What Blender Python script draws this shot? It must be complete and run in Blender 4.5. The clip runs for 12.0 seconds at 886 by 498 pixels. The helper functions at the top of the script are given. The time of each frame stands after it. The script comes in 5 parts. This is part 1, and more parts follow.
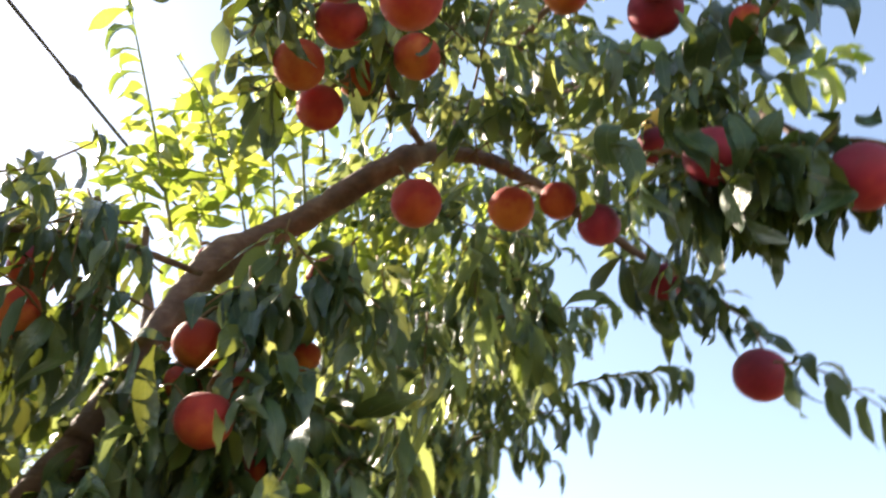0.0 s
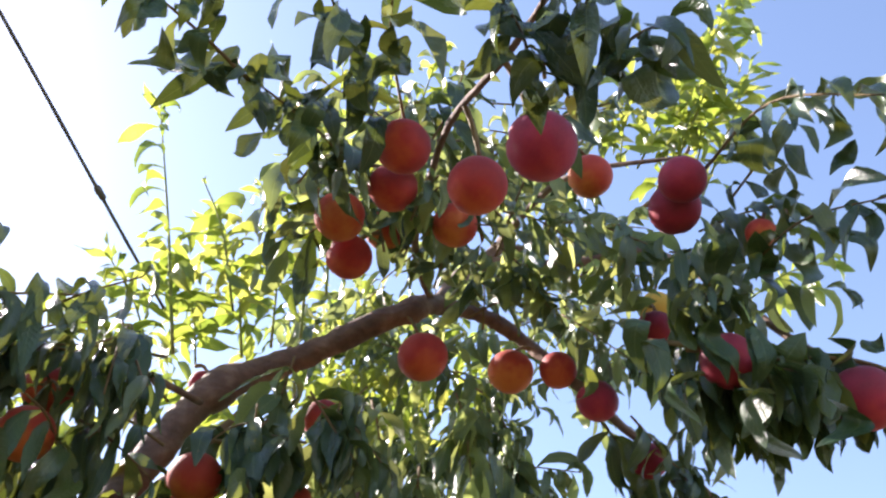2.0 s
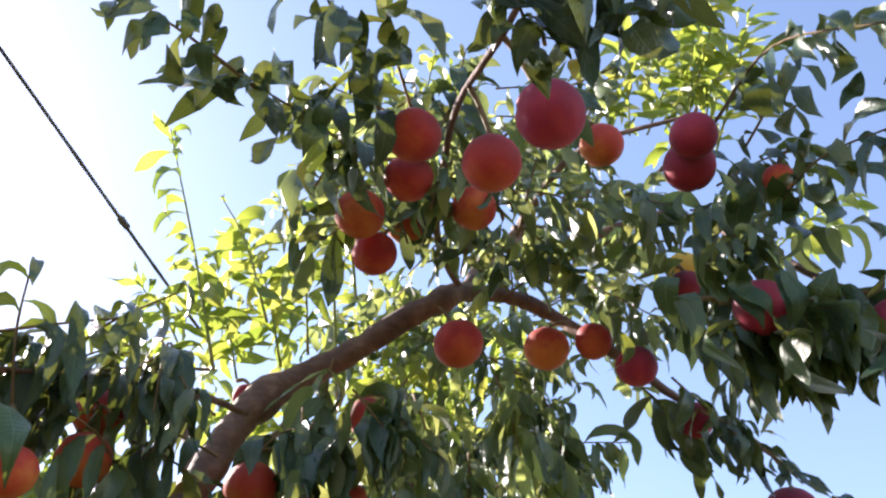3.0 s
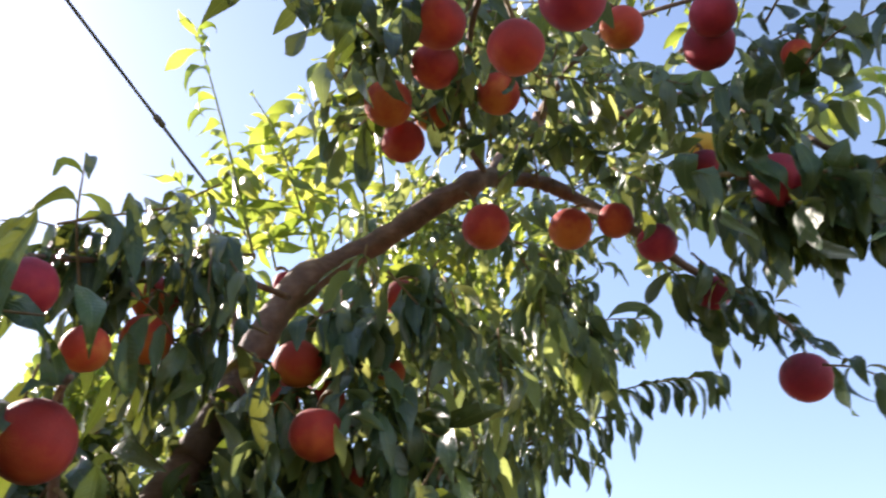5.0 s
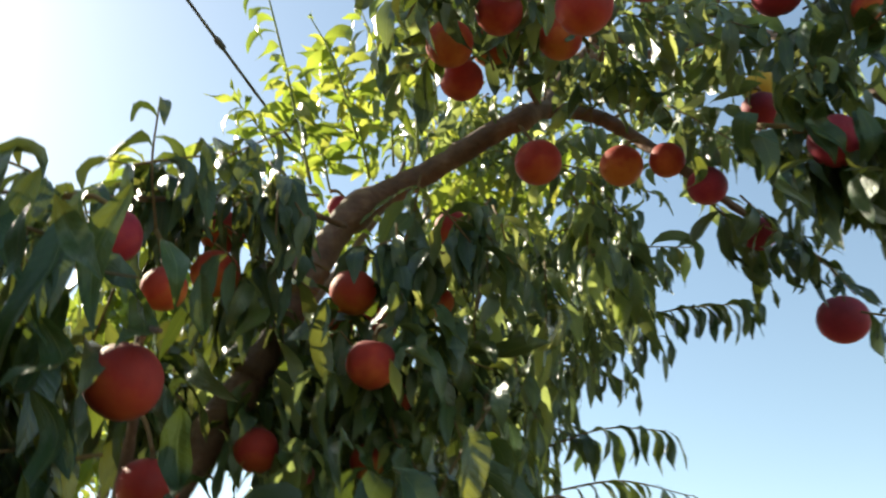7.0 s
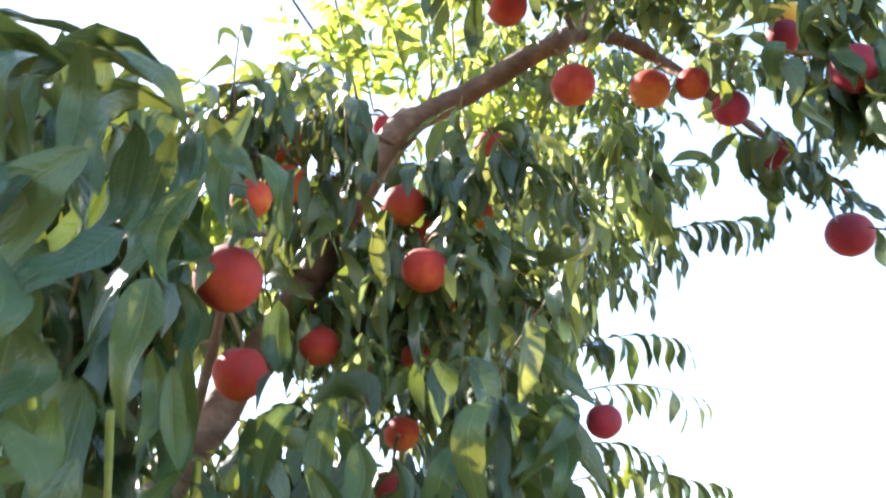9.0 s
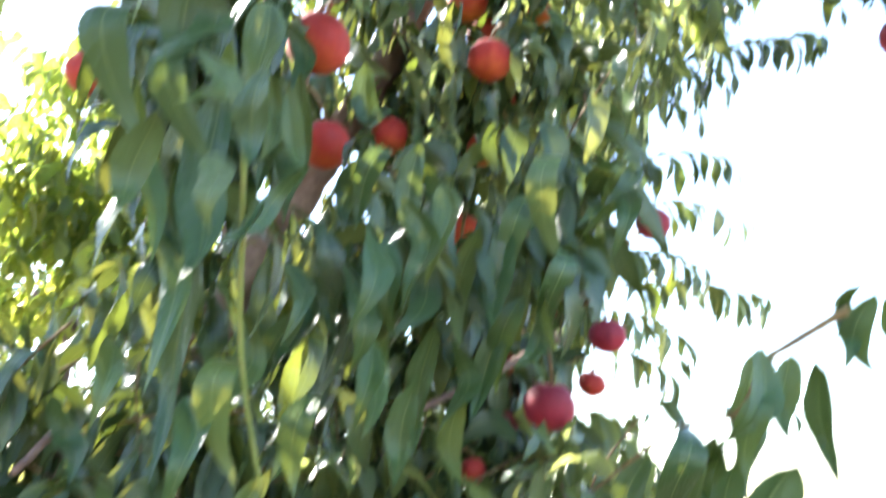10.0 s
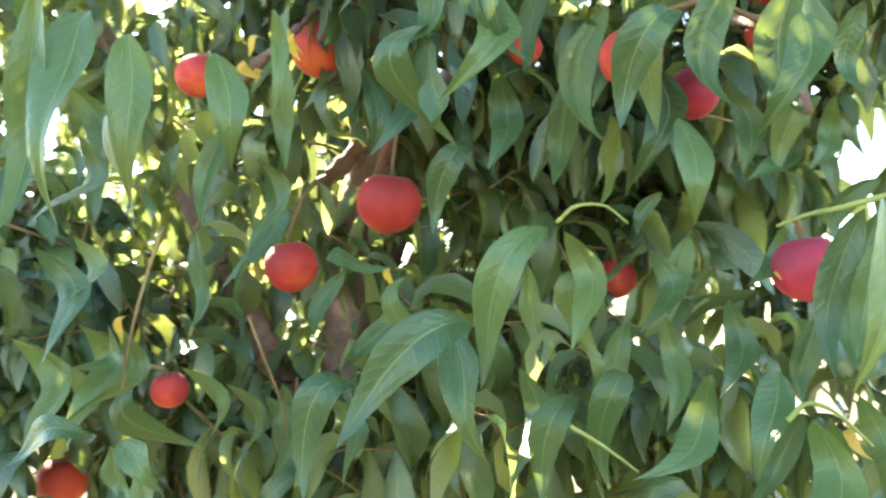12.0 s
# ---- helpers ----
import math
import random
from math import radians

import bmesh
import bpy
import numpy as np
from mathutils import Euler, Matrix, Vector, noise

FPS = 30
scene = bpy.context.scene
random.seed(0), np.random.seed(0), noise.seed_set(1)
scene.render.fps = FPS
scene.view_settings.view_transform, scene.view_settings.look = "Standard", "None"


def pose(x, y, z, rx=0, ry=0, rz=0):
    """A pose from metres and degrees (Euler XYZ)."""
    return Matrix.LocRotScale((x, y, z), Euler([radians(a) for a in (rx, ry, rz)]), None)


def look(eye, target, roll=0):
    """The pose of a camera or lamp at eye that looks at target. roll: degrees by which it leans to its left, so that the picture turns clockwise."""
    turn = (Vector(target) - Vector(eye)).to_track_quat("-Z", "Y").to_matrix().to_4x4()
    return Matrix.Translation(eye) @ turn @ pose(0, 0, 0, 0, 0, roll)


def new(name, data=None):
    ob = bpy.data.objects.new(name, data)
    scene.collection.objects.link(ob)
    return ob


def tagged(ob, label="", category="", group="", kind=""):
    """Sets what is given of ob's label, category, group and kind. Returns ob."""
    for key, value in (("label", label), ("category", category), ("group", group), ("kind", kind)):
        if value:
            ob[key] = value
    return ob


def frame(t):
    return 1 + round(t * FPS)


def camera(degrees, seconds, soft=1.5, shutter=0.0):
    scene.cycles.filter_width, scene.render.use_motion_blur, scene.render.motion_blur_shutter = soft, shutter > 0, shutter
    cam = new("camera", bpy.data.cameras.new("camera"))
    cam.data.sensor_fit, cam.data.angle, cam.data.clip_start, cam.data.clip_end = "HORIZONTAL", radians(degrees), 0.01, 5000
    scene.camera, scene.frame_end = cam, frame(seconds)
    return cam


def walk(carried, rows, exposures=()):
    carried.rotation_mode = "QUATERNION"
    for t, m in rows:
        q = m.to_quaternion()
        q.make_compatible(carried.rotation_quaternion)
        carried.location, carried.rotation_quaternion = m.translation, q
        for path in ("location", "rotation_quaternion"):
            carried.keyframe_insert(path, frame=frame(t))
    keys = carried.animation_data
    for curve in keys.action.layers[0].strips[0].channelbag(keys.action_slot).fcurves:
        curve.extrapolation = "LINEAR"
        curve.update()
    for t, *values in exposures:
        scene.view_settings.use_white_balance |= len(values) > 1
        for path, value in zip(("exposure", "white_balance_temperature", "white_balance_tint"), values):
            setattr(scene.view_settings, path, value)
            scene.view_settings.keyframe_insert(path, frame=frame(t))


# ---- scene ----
cam = camera(54.24, 12.0, soft=2.2, shutter=0.6)
PATH = [
    (0.0, pose(-0.0000, 0.0000, 1.7500, 126.875, 0.839, -0.000)),
    (0.5, pose(-0.0574, -0.0173, 1.7640, 129.551, -0.820, -6.849)),
    (1.0, pose(-0.0901, -0.0423, 1.7895, 132.479, -0.968, -8.603)),
    (1.5, pose(-0.1256, -0.0499, 1.7866, 134.510, -1.938, -9.584)),
    (2.0, pose(-0.1296, -0.0612, 1.7812, 134.450, -1.870, -8.157)),
    (2.5, pose(-0.1388, -0.0570, 1.7679, 134.244, 0.863, -5.117)),
    (2.7, pose(-0.1317, -0.0549, 1.7633, 134.498, 1.547, -3.426)),
    (4.3, pose(-0.1469, -0.0704, 1.7466, 132.902, 4.494, -1.462)),
    (4.5, pose(-0.1178, -0.1081, 1.7500, 129.095, 3.008, -1.596)),
    (5.0, pose(-0.1492, -0.0879, 1.7076, 127.651, 2.788, -0.018)),
    (5.5, pose(-0.1138, -0.0912, 1.7281, 126.478, 1.517, 5.880)),
    (6.0, pose(-0.1043, -0.1121, 1.7145, 123.120, -0.281, 8.340)),
    (6.5, pose(-0.1239, -0.1588, 1.7763, 119.856, -0.535, 6.420)),
    (7.0, pose(-0.1786, -0.1702, 1.7571, 119.878, -0.372, 0.531)),
    (7.2, pose(-0.1712, -0.1870, 1.7169, 118.430, -1.613, -0.268)),
    (8.8, pose(-0.2585, -0.2448, 1.7025, 115.723, 0.321, 0.454)),
    (9.0, pose(-0.2593, -0.2747, 1.6916, 114.532, -0.636, 0.104)),
    (9.5, pose(-0.2796, -0.3078, 1.6436, 111.128, -2.256, -1.633)),
    (10.0, pose(-0.3069, -0.3154, 1.5286, 105.887, -1.366, 2.293)),
    (10.5, pose(-0.3492, -0.2773, 1.3428, 102.121, 1.074, 5.358)),
    (11.0, pose(-0.3822, -0.2497, 1.1729, 98.712, 2.827, 9.575)),
    (11.5, pose(-0.3873, -0.2115, 1.0987, 95.476, 2.681, 13.619)),
    (12.0, pose(-0.3105, -0.1696, 1.0876, 95.527, 1.810, 21.848)),
]
EXPOSURES = [
    (0.0, 1.92, 7500, 13),
    (0.5, 1.96, 7600, 13),
    (1.5, 1.84, 6600, 20),
    (2.7, 1.80, 6500, 20),
    (4.3, 1.68, 7100, 18),
    (5.5, 1.68, 6700, 17),
    (6.0, 1.34, 7000, 2),
    (6.5, 1.28, 7200, 0),
    (7.2, 1.22, 7600, 2),
    (8.8, 2.80, 6600, 14),
    (9.5, 2.84, 6500, 14),
    (10.0, 3.22, 6400, 12),
    (10.5, 3.18, 6400, 11),
    (11.0, 3.86, 6800, 22),
    (11.5, 3.90, 7000, 27),
    (12.0, 3.72, 7100, 4),
]
walk(cam, PATH, EXPOSURES)

# ---------- light ----------
SUN_DIR = Vector((-0.632, 0.462, 0.622)).normalized()
elev = math.asin(SUN_DIR.z)
azim = math.atan2(SUN_DIR.x, SUN_DIR.y)
world = bpy.data.worlds.new("sky")
scene.world = world
world.use_nodes = True
wt = world.node_tree
sky = wt.nodes.new("ShaderNodeTexSky")
sky.sky_type, sky.sun_disc = "NISHITA", False
sky.sun_elevation, sky.sun_rotation = elev, azim
sky.air_density, sky.dust_density, sky.ozone_density = 1.0, 0.4, 0.4
wt.links.new(sky.outputs["Color"], wt.nodes["Background"].inputs["Color"])
wt.nodes["Background"].inputs["Strength"].default_value = 0.105
sun_data = bpy.data.lights.new("sun", "SUN")
sun_data.energy, sun_data.angle, sun_data.color = 5.0, radians(0.53), (1.0, 0.95, 0.86)
sun = new("sun", sun_data)
sun.matrix_world = look(SUN_DIR * 30, (0, 0, 0))


# ---------- materials ----------
def material(name):
    m = bpy.data.materials.new(name)
    m.use_nodes = True
    t = m.node_tree
    return m, t, t.nodes["Principled BSDF"], t.nodes["Material Output"]


def node(t, kind, **values):
    n = t.nodes.new(kind)
    for k, v in values.items():
        n.inputs[k].default_value = v
    return n


def ramp(t, fac, stops):
    n = t.nodes.new("ShaderNodeValToRGB")
    while len(n.color_ramp.elements) < len(stops):
        n.color_ramp.elements.new(0.5)
    for e, (p, c) in zip(n.color_ramp.elements, stops):
        e.position, e.color = p, (*c, 1)
    t.links.new(fac, n.inputs["Fac"])
    return n.outputs["Color"]


def mix(t, fac, a, b, blend="MIX"):
    n = t.nodes.new("ShaderNodeMix")
    n.data_type, n.blend_type = "RGBA", blend
    for sock, v in ((n.inputs["Factor"], fac), (n.inputs["A"], a), (n.inputs["B"], b)):
        if isinstance(v, bpy.types.NodeSocket):
            t.links.new(v, sock)
        else:
            sock.default_value = v if isinstance(v, float) else (*v, 1)
    return n.outputs["Result"]


def maths(t, op, a, b=0.0, clamp=False):
    n = t.nodes.new("ShaderNodeMath")
    n.operation, n.use_clamp = op, clamp
    for sock, v in zip(n.inputs, (a, b)):
        if isinstance(v, bpy.types.NodeSocket):
            t.links.new(v, sock)
        else:
            sock.default_value = v
    return n.outputs[0]


def leaf_material(name, single, young_lit, thin, aged=False, deep=0.0, pale=0.0):
    """Peach leaf: waxy green blade with pale midrib and side veins, letting light through."""
    m, t, p, out = material(name)
    if single:
        rnd = t.nodes.new("ShaderNodeObjectInfo").outputs["Random"]
    else:
        rnd = t.nodes.new("ShaderNodeNewGeometry").outputs["Random Per Island"]
    uv = t.nodes.new("ShaderNodeUVMap")
    sep = t.nodes.new("ShaderNodeSeparateXYZ")
    t.links.new(uv.outputs["UV"], sep.inputs[0])
    u, v = sep.outputs[0], sep.outputs[1]
    off = maths(t, "ABSOLUTE", maths(t, "SUBTRACT", u, 0.5))
    rib = maths(t, "SUBTRACT", 1.0, maths(t, "MULTIPLY", off, 30.0), clamp=True)
    vein = maths(t, "SINE", maths(t, "MULTIPLY", maths(t, "SUBTRACT", v, maths(t, "MULTIPLY", off, 0.22)), 88.0))
    vein = maths(t, "POWER", maths(t, "MULTIPLY", maths(t, "ADD", vein, 1.0), 0.5), 5.0)
    tc = t.nodes.new("ShaderNodeTexCoord")
    grain = node(t, "ShaderNodeTexNoise", Scale=38.0, Detail=3.0)
    t.links.new(tc.outputs["Object"], grain.inputs["Vector"])
    pucker = node(t, "ShaderNodeTexNoise", Scale=9.0, Detail=2.0, Distortion=0.6)
    t.links.new(uv.outputs["UV"], pucker.inputs["Vector"])
    # brighter palette stands in for sun on new shoots and far side
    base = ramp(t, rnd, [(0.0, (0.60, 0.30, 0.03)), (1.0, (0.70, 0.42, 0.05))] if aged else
                [(0.0, (0.060, 0.110, 0.048)), (0.5, (0.088, 0.140, 0.055)), (1.0, (0.150, 0.170, 0.060))] if young_lit else
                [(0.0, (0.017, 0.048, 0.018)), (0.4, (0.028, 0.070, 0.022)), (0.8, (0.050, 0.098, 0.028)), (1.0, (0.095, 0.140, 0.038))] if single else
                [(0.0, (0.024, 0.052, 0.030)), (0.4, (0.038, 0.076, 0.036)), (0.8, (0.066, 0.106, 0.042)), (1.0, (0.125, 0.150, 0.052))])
    base = mix(t, maths(t, "MULTIPLY", grain.outputs["Fac"], 0.35), base, (0.032, 0.070, 0.028))
    base = mix(t, maths(t, "MULTIPLY", pucker.outputs["Fac"], 0.16), base, (0.105, 0.150, 0.050))
    base = mix(t, maths(t, "MULTIPLY", vein, 0.09), base, (0.12, 0.18, 0.07))
    base = mix(t, maths(t, "MULTIPLY", rib, 0.5), base, (0.20, 0.25, 0.09))
    # deep mixes a dark tone into the blade, standing in for shade
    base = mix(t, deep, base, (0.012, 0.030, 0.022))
    t.links.new(base, p.inputs["Base Color"])
    p.inputs["Roughness"].default_value = 0.36 if single else 0.25
    p.inputs["Specular IOR Level"].default_value = 0.38 if single else 0.5
    bump = node(t, "ShaderNodeBump", Strength=0.26, Distance=0.003)
    relief = maths(t, "ADD", maths(t, "MULTIPLY", grain.outputs["Fac"], 0.5), maths(t, "MULTIPLY", pucker.outputs["Fac"], 2.2))
    t.links.new(maths(t, "ADD", maths(t, "MULTIPLY", vein, -0.5), maths(t, "ADD", relief, rib)), bump.inputs["Height"])
    t.links.new(bump.outputs[0], p.inputs["Normal"])
    tr = t.nodes.new("ShaderNodeBsdfTranslucent")
    glow = ramp(t, rnd, [(0.0, (0.30, 0.40, 0.05)), (0.6, (0.50, 0.57, 0.08)), (1.0, (0.68, 0.66, 0.12))])
    glow = mix(t, maths(t, "MULTIPLY", vein, 0.25), glow, (0.12, 0.25, 0.02))
    glow = mix(t, pale, glow, (0.62, 0.66, 0.36))
    t.links.new(glow, tr.inputs["Color"])
    ms = t.nodes.new("ShaderNodeMixShader")
    # see-through share differs at random per blade; low ranges stand in for shade
    pick = maths(t, "FRACT", maths(t, "MULTIPLY", rnd, 57.3))
    pick = maths(t, "POWER", pick, 2.6)
    t.links.new(maths(t, "ADD", maths(t, "MULTIPLY", pick, thin[1] - thin[0]), thin[0]), ms.inputs[0])
    t.links.new(p.outputs[0], ms.inputs[1])
    t.links.new(tr.outputs[0], ms.inputs[2])
    t.links.new(ms.outputs[0], out.inputs["Surface"])
    return m


def peach_material(name, ground_colour, blush, deep, cover):
    """Downy peach skin: warm ground colour, blush over it, fine speckle and fuzz."""
    m, t, p, out = material(name)
    tc = t.nodes.new("ShaderNodeTexCoord")
    rnd = t.nodes.new("ShaderNodeObjectInfo").outputs["Random"]
    shift = t.nodes.new("ShaderNodeVectorMath")
    shift.operation = "ADD"
    t.links.new(tc.outputs["Object"], shift.inputs[0])
    t.links.new(rnd, shift.inputs[1])
    big = node(t, "ShaderNodeTexNoise", Scale=1.5, Detail=3.0, Roughness=0.55)
    fine = node(t, "ShaderNodeTexNoise", Scale=45.0, Detail=2.0)
    streak = node(t, "ShaderNodeTexNoise", Scale=5.0, Detail=3.0)
    for n in (big, fine, streak):
        t.links.new(shift.outputs[0], n.inputs["Vector"])
    f = maths(t, "ADD", maths(t, "MULTIPLY", big.outputs["Fac"], 1.3), maths(t, "MULTIPLY", streak.outputs["Fac"], 0.35))
    f = maths(t, "ADD", f, maths(t, "MULTIPLY", rnd, 0.25))
    high = t.nodes.new("ShaderNodeSeparateXYZ")
    t.links.new(tc.outputs["Object"], high.inputs[0])
    f = maths(t, "ADD", f, maths(t, "MULTIPLY", high.outputs[2], 0.75))
    f = maths(t, "SUBTRACT", f, 1.1 - cover, clamp=True)
    col = ramp(t, f, [(0.0, ground_colour), (0.35, blush), (0.8, deep)])
    col = mix(t, maths(t, "MULTIPLY", fine.outputs["Fac"], 0.10), col, (0.60, 0.30, 0.20))
    t.links.new(col, p.inputs["Base Color"])
    p.inputs["Roughness"].default_value = 0.62
    p.inputs["Specular IOR Level"].default_value = 0.25
    p.inputs["Sheen Weight"].default_value = 0.10
    p.inputs["Sheen Roughness"].default_value = 0.3
    p.inputs["Subsurface Weight"].default_value = 0.15
    p.inputs["Subsurface Radius"].default_value = (0.012, 0.005, 0.002)
    p.inputs["Subsurface Scale"].default_value = 1.0
    bump = node(t, "ShaderNodeBump", Strength=0.10, Distance=0.01)
    t.links.new(fine.outputs["Fac"], bump.inputs["Height"])
    t.links.new(bump.outputs[0], p.inputs["Normal"])
    return m


def bark_material(name, dark, mid, light):
    m, t, p, out = material(name)
    tc = t.nodes.new("ShaderNodeTexCoord")
    a = node(t, "ShaderNodeTexNoise", Scale=28.0, Detail=6.0, Roughness=0.65)
    b = node(t, "ShaderNodeTexNoise", Scale=7.0, Detail=3.0)
    w = t.nodes.new("ShaderNodeTexWave")
    w.bands_direction = "Z"
    w.inputs["Scale"].default_value, w.inputs["Distortion"].default_value = 22.0, 9.0
    for n in (a, b, w):
        t.links.new(tc.outputs["Object"], n.inputs["Vector"])
    f = maths(t, "ADD", maths(t, "MULTIPLY", a.outputs["Fac"], 0.75), maths(t, "MULTIPLY", b.outputs["Fac"], 0.35))
    col = ramp(t, f, [(0.3, dark), (0.55, mid), (0.8, light)])
    t.links.new(col, p.inputs["Base Color"])
    p.inputs["Roughness"].default_value = 0.8
    bump = node(t, "ShaderNodeBump", Strength=0.8, Distance=0.006)
    t.links.new(maths(t, "ADD", a.outputs["Fac"], maths(t, "MULTIPLY", w.outputs["Fac"], 0.1)), bump.inputs["Height"])
    t.links.new(bump.outputs[0], p.inputs["Normal"])
    return m


# one peach leaf in toned copies: darker for shade, brighter for sun
LEAF = leaf_material("shade_toned_leaf", False, False, (0.04, 0.16), deep=0.34)
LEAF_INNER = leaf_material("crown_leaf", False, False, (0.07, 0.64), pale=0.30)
LEAF_YOUNG_LIT = leaf_material("young_lit_leaf", False, True, (0.42, 0.56))
LEAF_ONE = leaf_material("leaf_blade", True, False, (0.03, 0.17), deep=0.10)
# near leaves hanging in shade: the same blade, darkened in its colour
LEAF_SHADE = leaf_material("shade_toned_blade", True, False, (0.02, 0.10), deep=0.34)
LEAF_AGED = leaf_material("yellow_leaf_blade", True, True, (0.3, 0.4), True)
BARK = bark_material("bark", (0.055, 0.032, 0.026), (0.15, 0.085, 0.062), (0.30, 0.20, 0.15))
TWIG = bark_material("young_bark", (0.075, 0.045, 0.02), (0.15, 0.09, 0.035), (0.22, 0.17, 0.06))
GREEN_TWIG = bark_material("green_shoot_bark", (0.10, 0.14, 0.03), (0.20, 0.24, 0.06), (0.30, 0.22, 0.09))
SKINS = {
    "red": peach_material("peach_skin_red", (0.52, 0.088, 0.026), (0.38, 0.022, 0.019), (0.21, 0.009, 0.016), 0.62),
    "crimson": peach_material("peach_skin_crimson", (0.43, 0.032, 0.046), (0.31, 0.010, 0.043), (0.16, 0.004, 0.027), 0.74),
    "orange": peach_material("peach_skin_orange", (0.56, 0.150, 0.030), (0.43, 0.040, 0.018), (0.27, 0.014, 0.013), 0.52),
    "yellow": peach_material("peach_skin_yellow", (0.56, 0.350, 0.050), (0.52, 0.200, 0.030), (0.44, 0.075, 0.020), 0.05),
}

GROUND, gt, gp, _ = material("dry_orchard_ground")
gtc = gt.nodes.new("ShaderNodeTexCoord")
gn = node(gt, "ShaderNodeTexNoise", Scale=1.2, Detail=8.0, Roughness=0.7)
gf = node(gt, "ShaderNodeTexNoise", Scale=26.0, Detail=6.0, Roughness=0.7)
for g in (gn, gf):
    gt.links.new(gtc.outputs["Object"], g.inputs["Vector"])
gcol = ramp(gt, gn.outputs["Fac"], [(0.3, (0.110, 0.085, 0.048)), (0.5, (0.190, 0.155, 0.078)), (0.7, (0.140, 0.145, 0.052))])
gcol = mix(gt, gf.outputs["Fac"], gcol, (0.20, 0.16, 0.09), "OVERLAY")
gt.links.new(gcol, gp.inputs["Base Color"])
gp.inputs["Roughness"].default_value = 0.95
gb = node(gt, "ShaderNodeBump", Strength=0.9, Distance=0.05)
gt.links.new(gf.outputs["Fac"], gb.inputs["Height"])
gt.links.new(gb.outputs[0], gp.inputs["Normal"])

WIRE, wwt, wp, _ = material("weathered_cable")
wn = node(wwt, "ShaderNodeTexNoise", Scale=90.0, Detail=4.0)
wwt.links.new(ramp(wwt, wn.outputs["Fac"], [(0.35, (0.06, 0.05, 0.05)), (0.7, (0.17, 0.15, 0.14))]), wp.inputs["Base Color"])
wp.inputs["Roughness"].default_value = 0.6


# ---------- building blocks ----------
def link_mesh(name, verts, faces, mat, parent=None, uvs=None, smooth=True):
    me = bpy.data.meshes.new(name)
    me.from_pydata(verts, [], faces)
    if uvs is not None:
        layer = me.uv_layers.new(name="UVMap")
        layer.data.foreach_set("uv", np.asarray(uvs, dtype=np.float32).ravel())
    me.materials.append(mat)
    me.polygons.foreach_set("use_smooth", [smooth] * len(me.polygons))
    me.update()
    ob = new(name, me)
    ob.parent = parent
    return ob


def spline(points, steps=10):
    """Smooth line through the points (Catmull-Rom)."""
    p = np.array([points[0], *points, points[-1]], dtype=float)
    p[0] = 2 * p[1] - p[2]
    p[-1] = 2 * p[-2] - p[-3]
    out = []
    for i in range(1, len(p) - 2):
        for s in np.linspace(0, 1, steps, endpoint=False):
            a, b, c, d = p[i - 1], p[i], p[i + 1], p[i + 2]
            out.append(0.5 * (2 * b + (c - a) * s + (2 * a - 5 * b + 4 * c - d) * s * s + (3 * b - a - 3 * c + d) * s ** 3))
    out.append(p[-2])
    return np.array(out)


def tube(line, radii, sides, rough, rng):
    """Verts and faces of a tapering, uneven stick along a line."""
    line = np.asarray(line)
    n = len(line)
    tan = np.gradient(line, axis=0)
    tan /= np.linalg.norm(tan, axis=1)[:, None] + 1e-9
    ref = np.array([0.31, 0.87, 0.38])
    a = np.cross(tan, ref)
    a /= np.linalg.norm(a, axis=1)[:, None] + 1e-9
    b = np.cross(tan, a)
    ang = np.linspace(0, 2 * np.pi, sides, endpoint=False)
    rr = np.asarray(radii)[:, None] * (1 + rough * rng.normal(0, 1, (n, sides)) * 0.5 + rough * np.repeat(rng.normal(0, 1, (n, 1)), sides, 1))
    v = line[:, None, :] + rr[:, :, None] * (np.cos(ang)[None, :, None] * a[:, None, :] + np.sin(ang)[None, :, None] * b[:, None, :])
    v = v.reshape(-1, 3)
    f = []
    for i in range(n - 1):
        for j in range(sides):
            k = (j + 1) % sides
            f.append((i * sides + j, i * sides + k, (i + 1) * sides + k, (i + 1) * sides + j))
    f.append(tuple(range(sides - 1, -1, -1)))
    f.append(tuple((n - 1) * sides + j for j in range(sides)))
    return v, f


LINES = []          # all wood, to hang fruit on


def limb(name, points, r0, r1, parent, mat=None, rough=0.04, sides=12, knots=()):
    rng = np.random.default_rng(int(abs(points[0][0] * 1000 + points[-1][2] * 777)))
    line = spline(points, 10)
    s = np.linspace(0, 1, len(line))
    radii = r0 + (r1 - r0) * s
    for at, size, width in knots:
        radii = radii * (1 + size * np.exp(-((s - at) / width) ** 2))
    line = line + rng.normal(0, 0.05, line.shape) * radii[:, None]
    LINES.append(line)
    v, f = tube(line, radii, sides, rough, rng)
    return link_mesh(name, v.tolist(), f, mat or BARK, parent)


SEG = 7
WIDTH = np.array([0.08, 0.46, 0.82, 0.98, 1.0, 0.80, 0.46, 0.03])


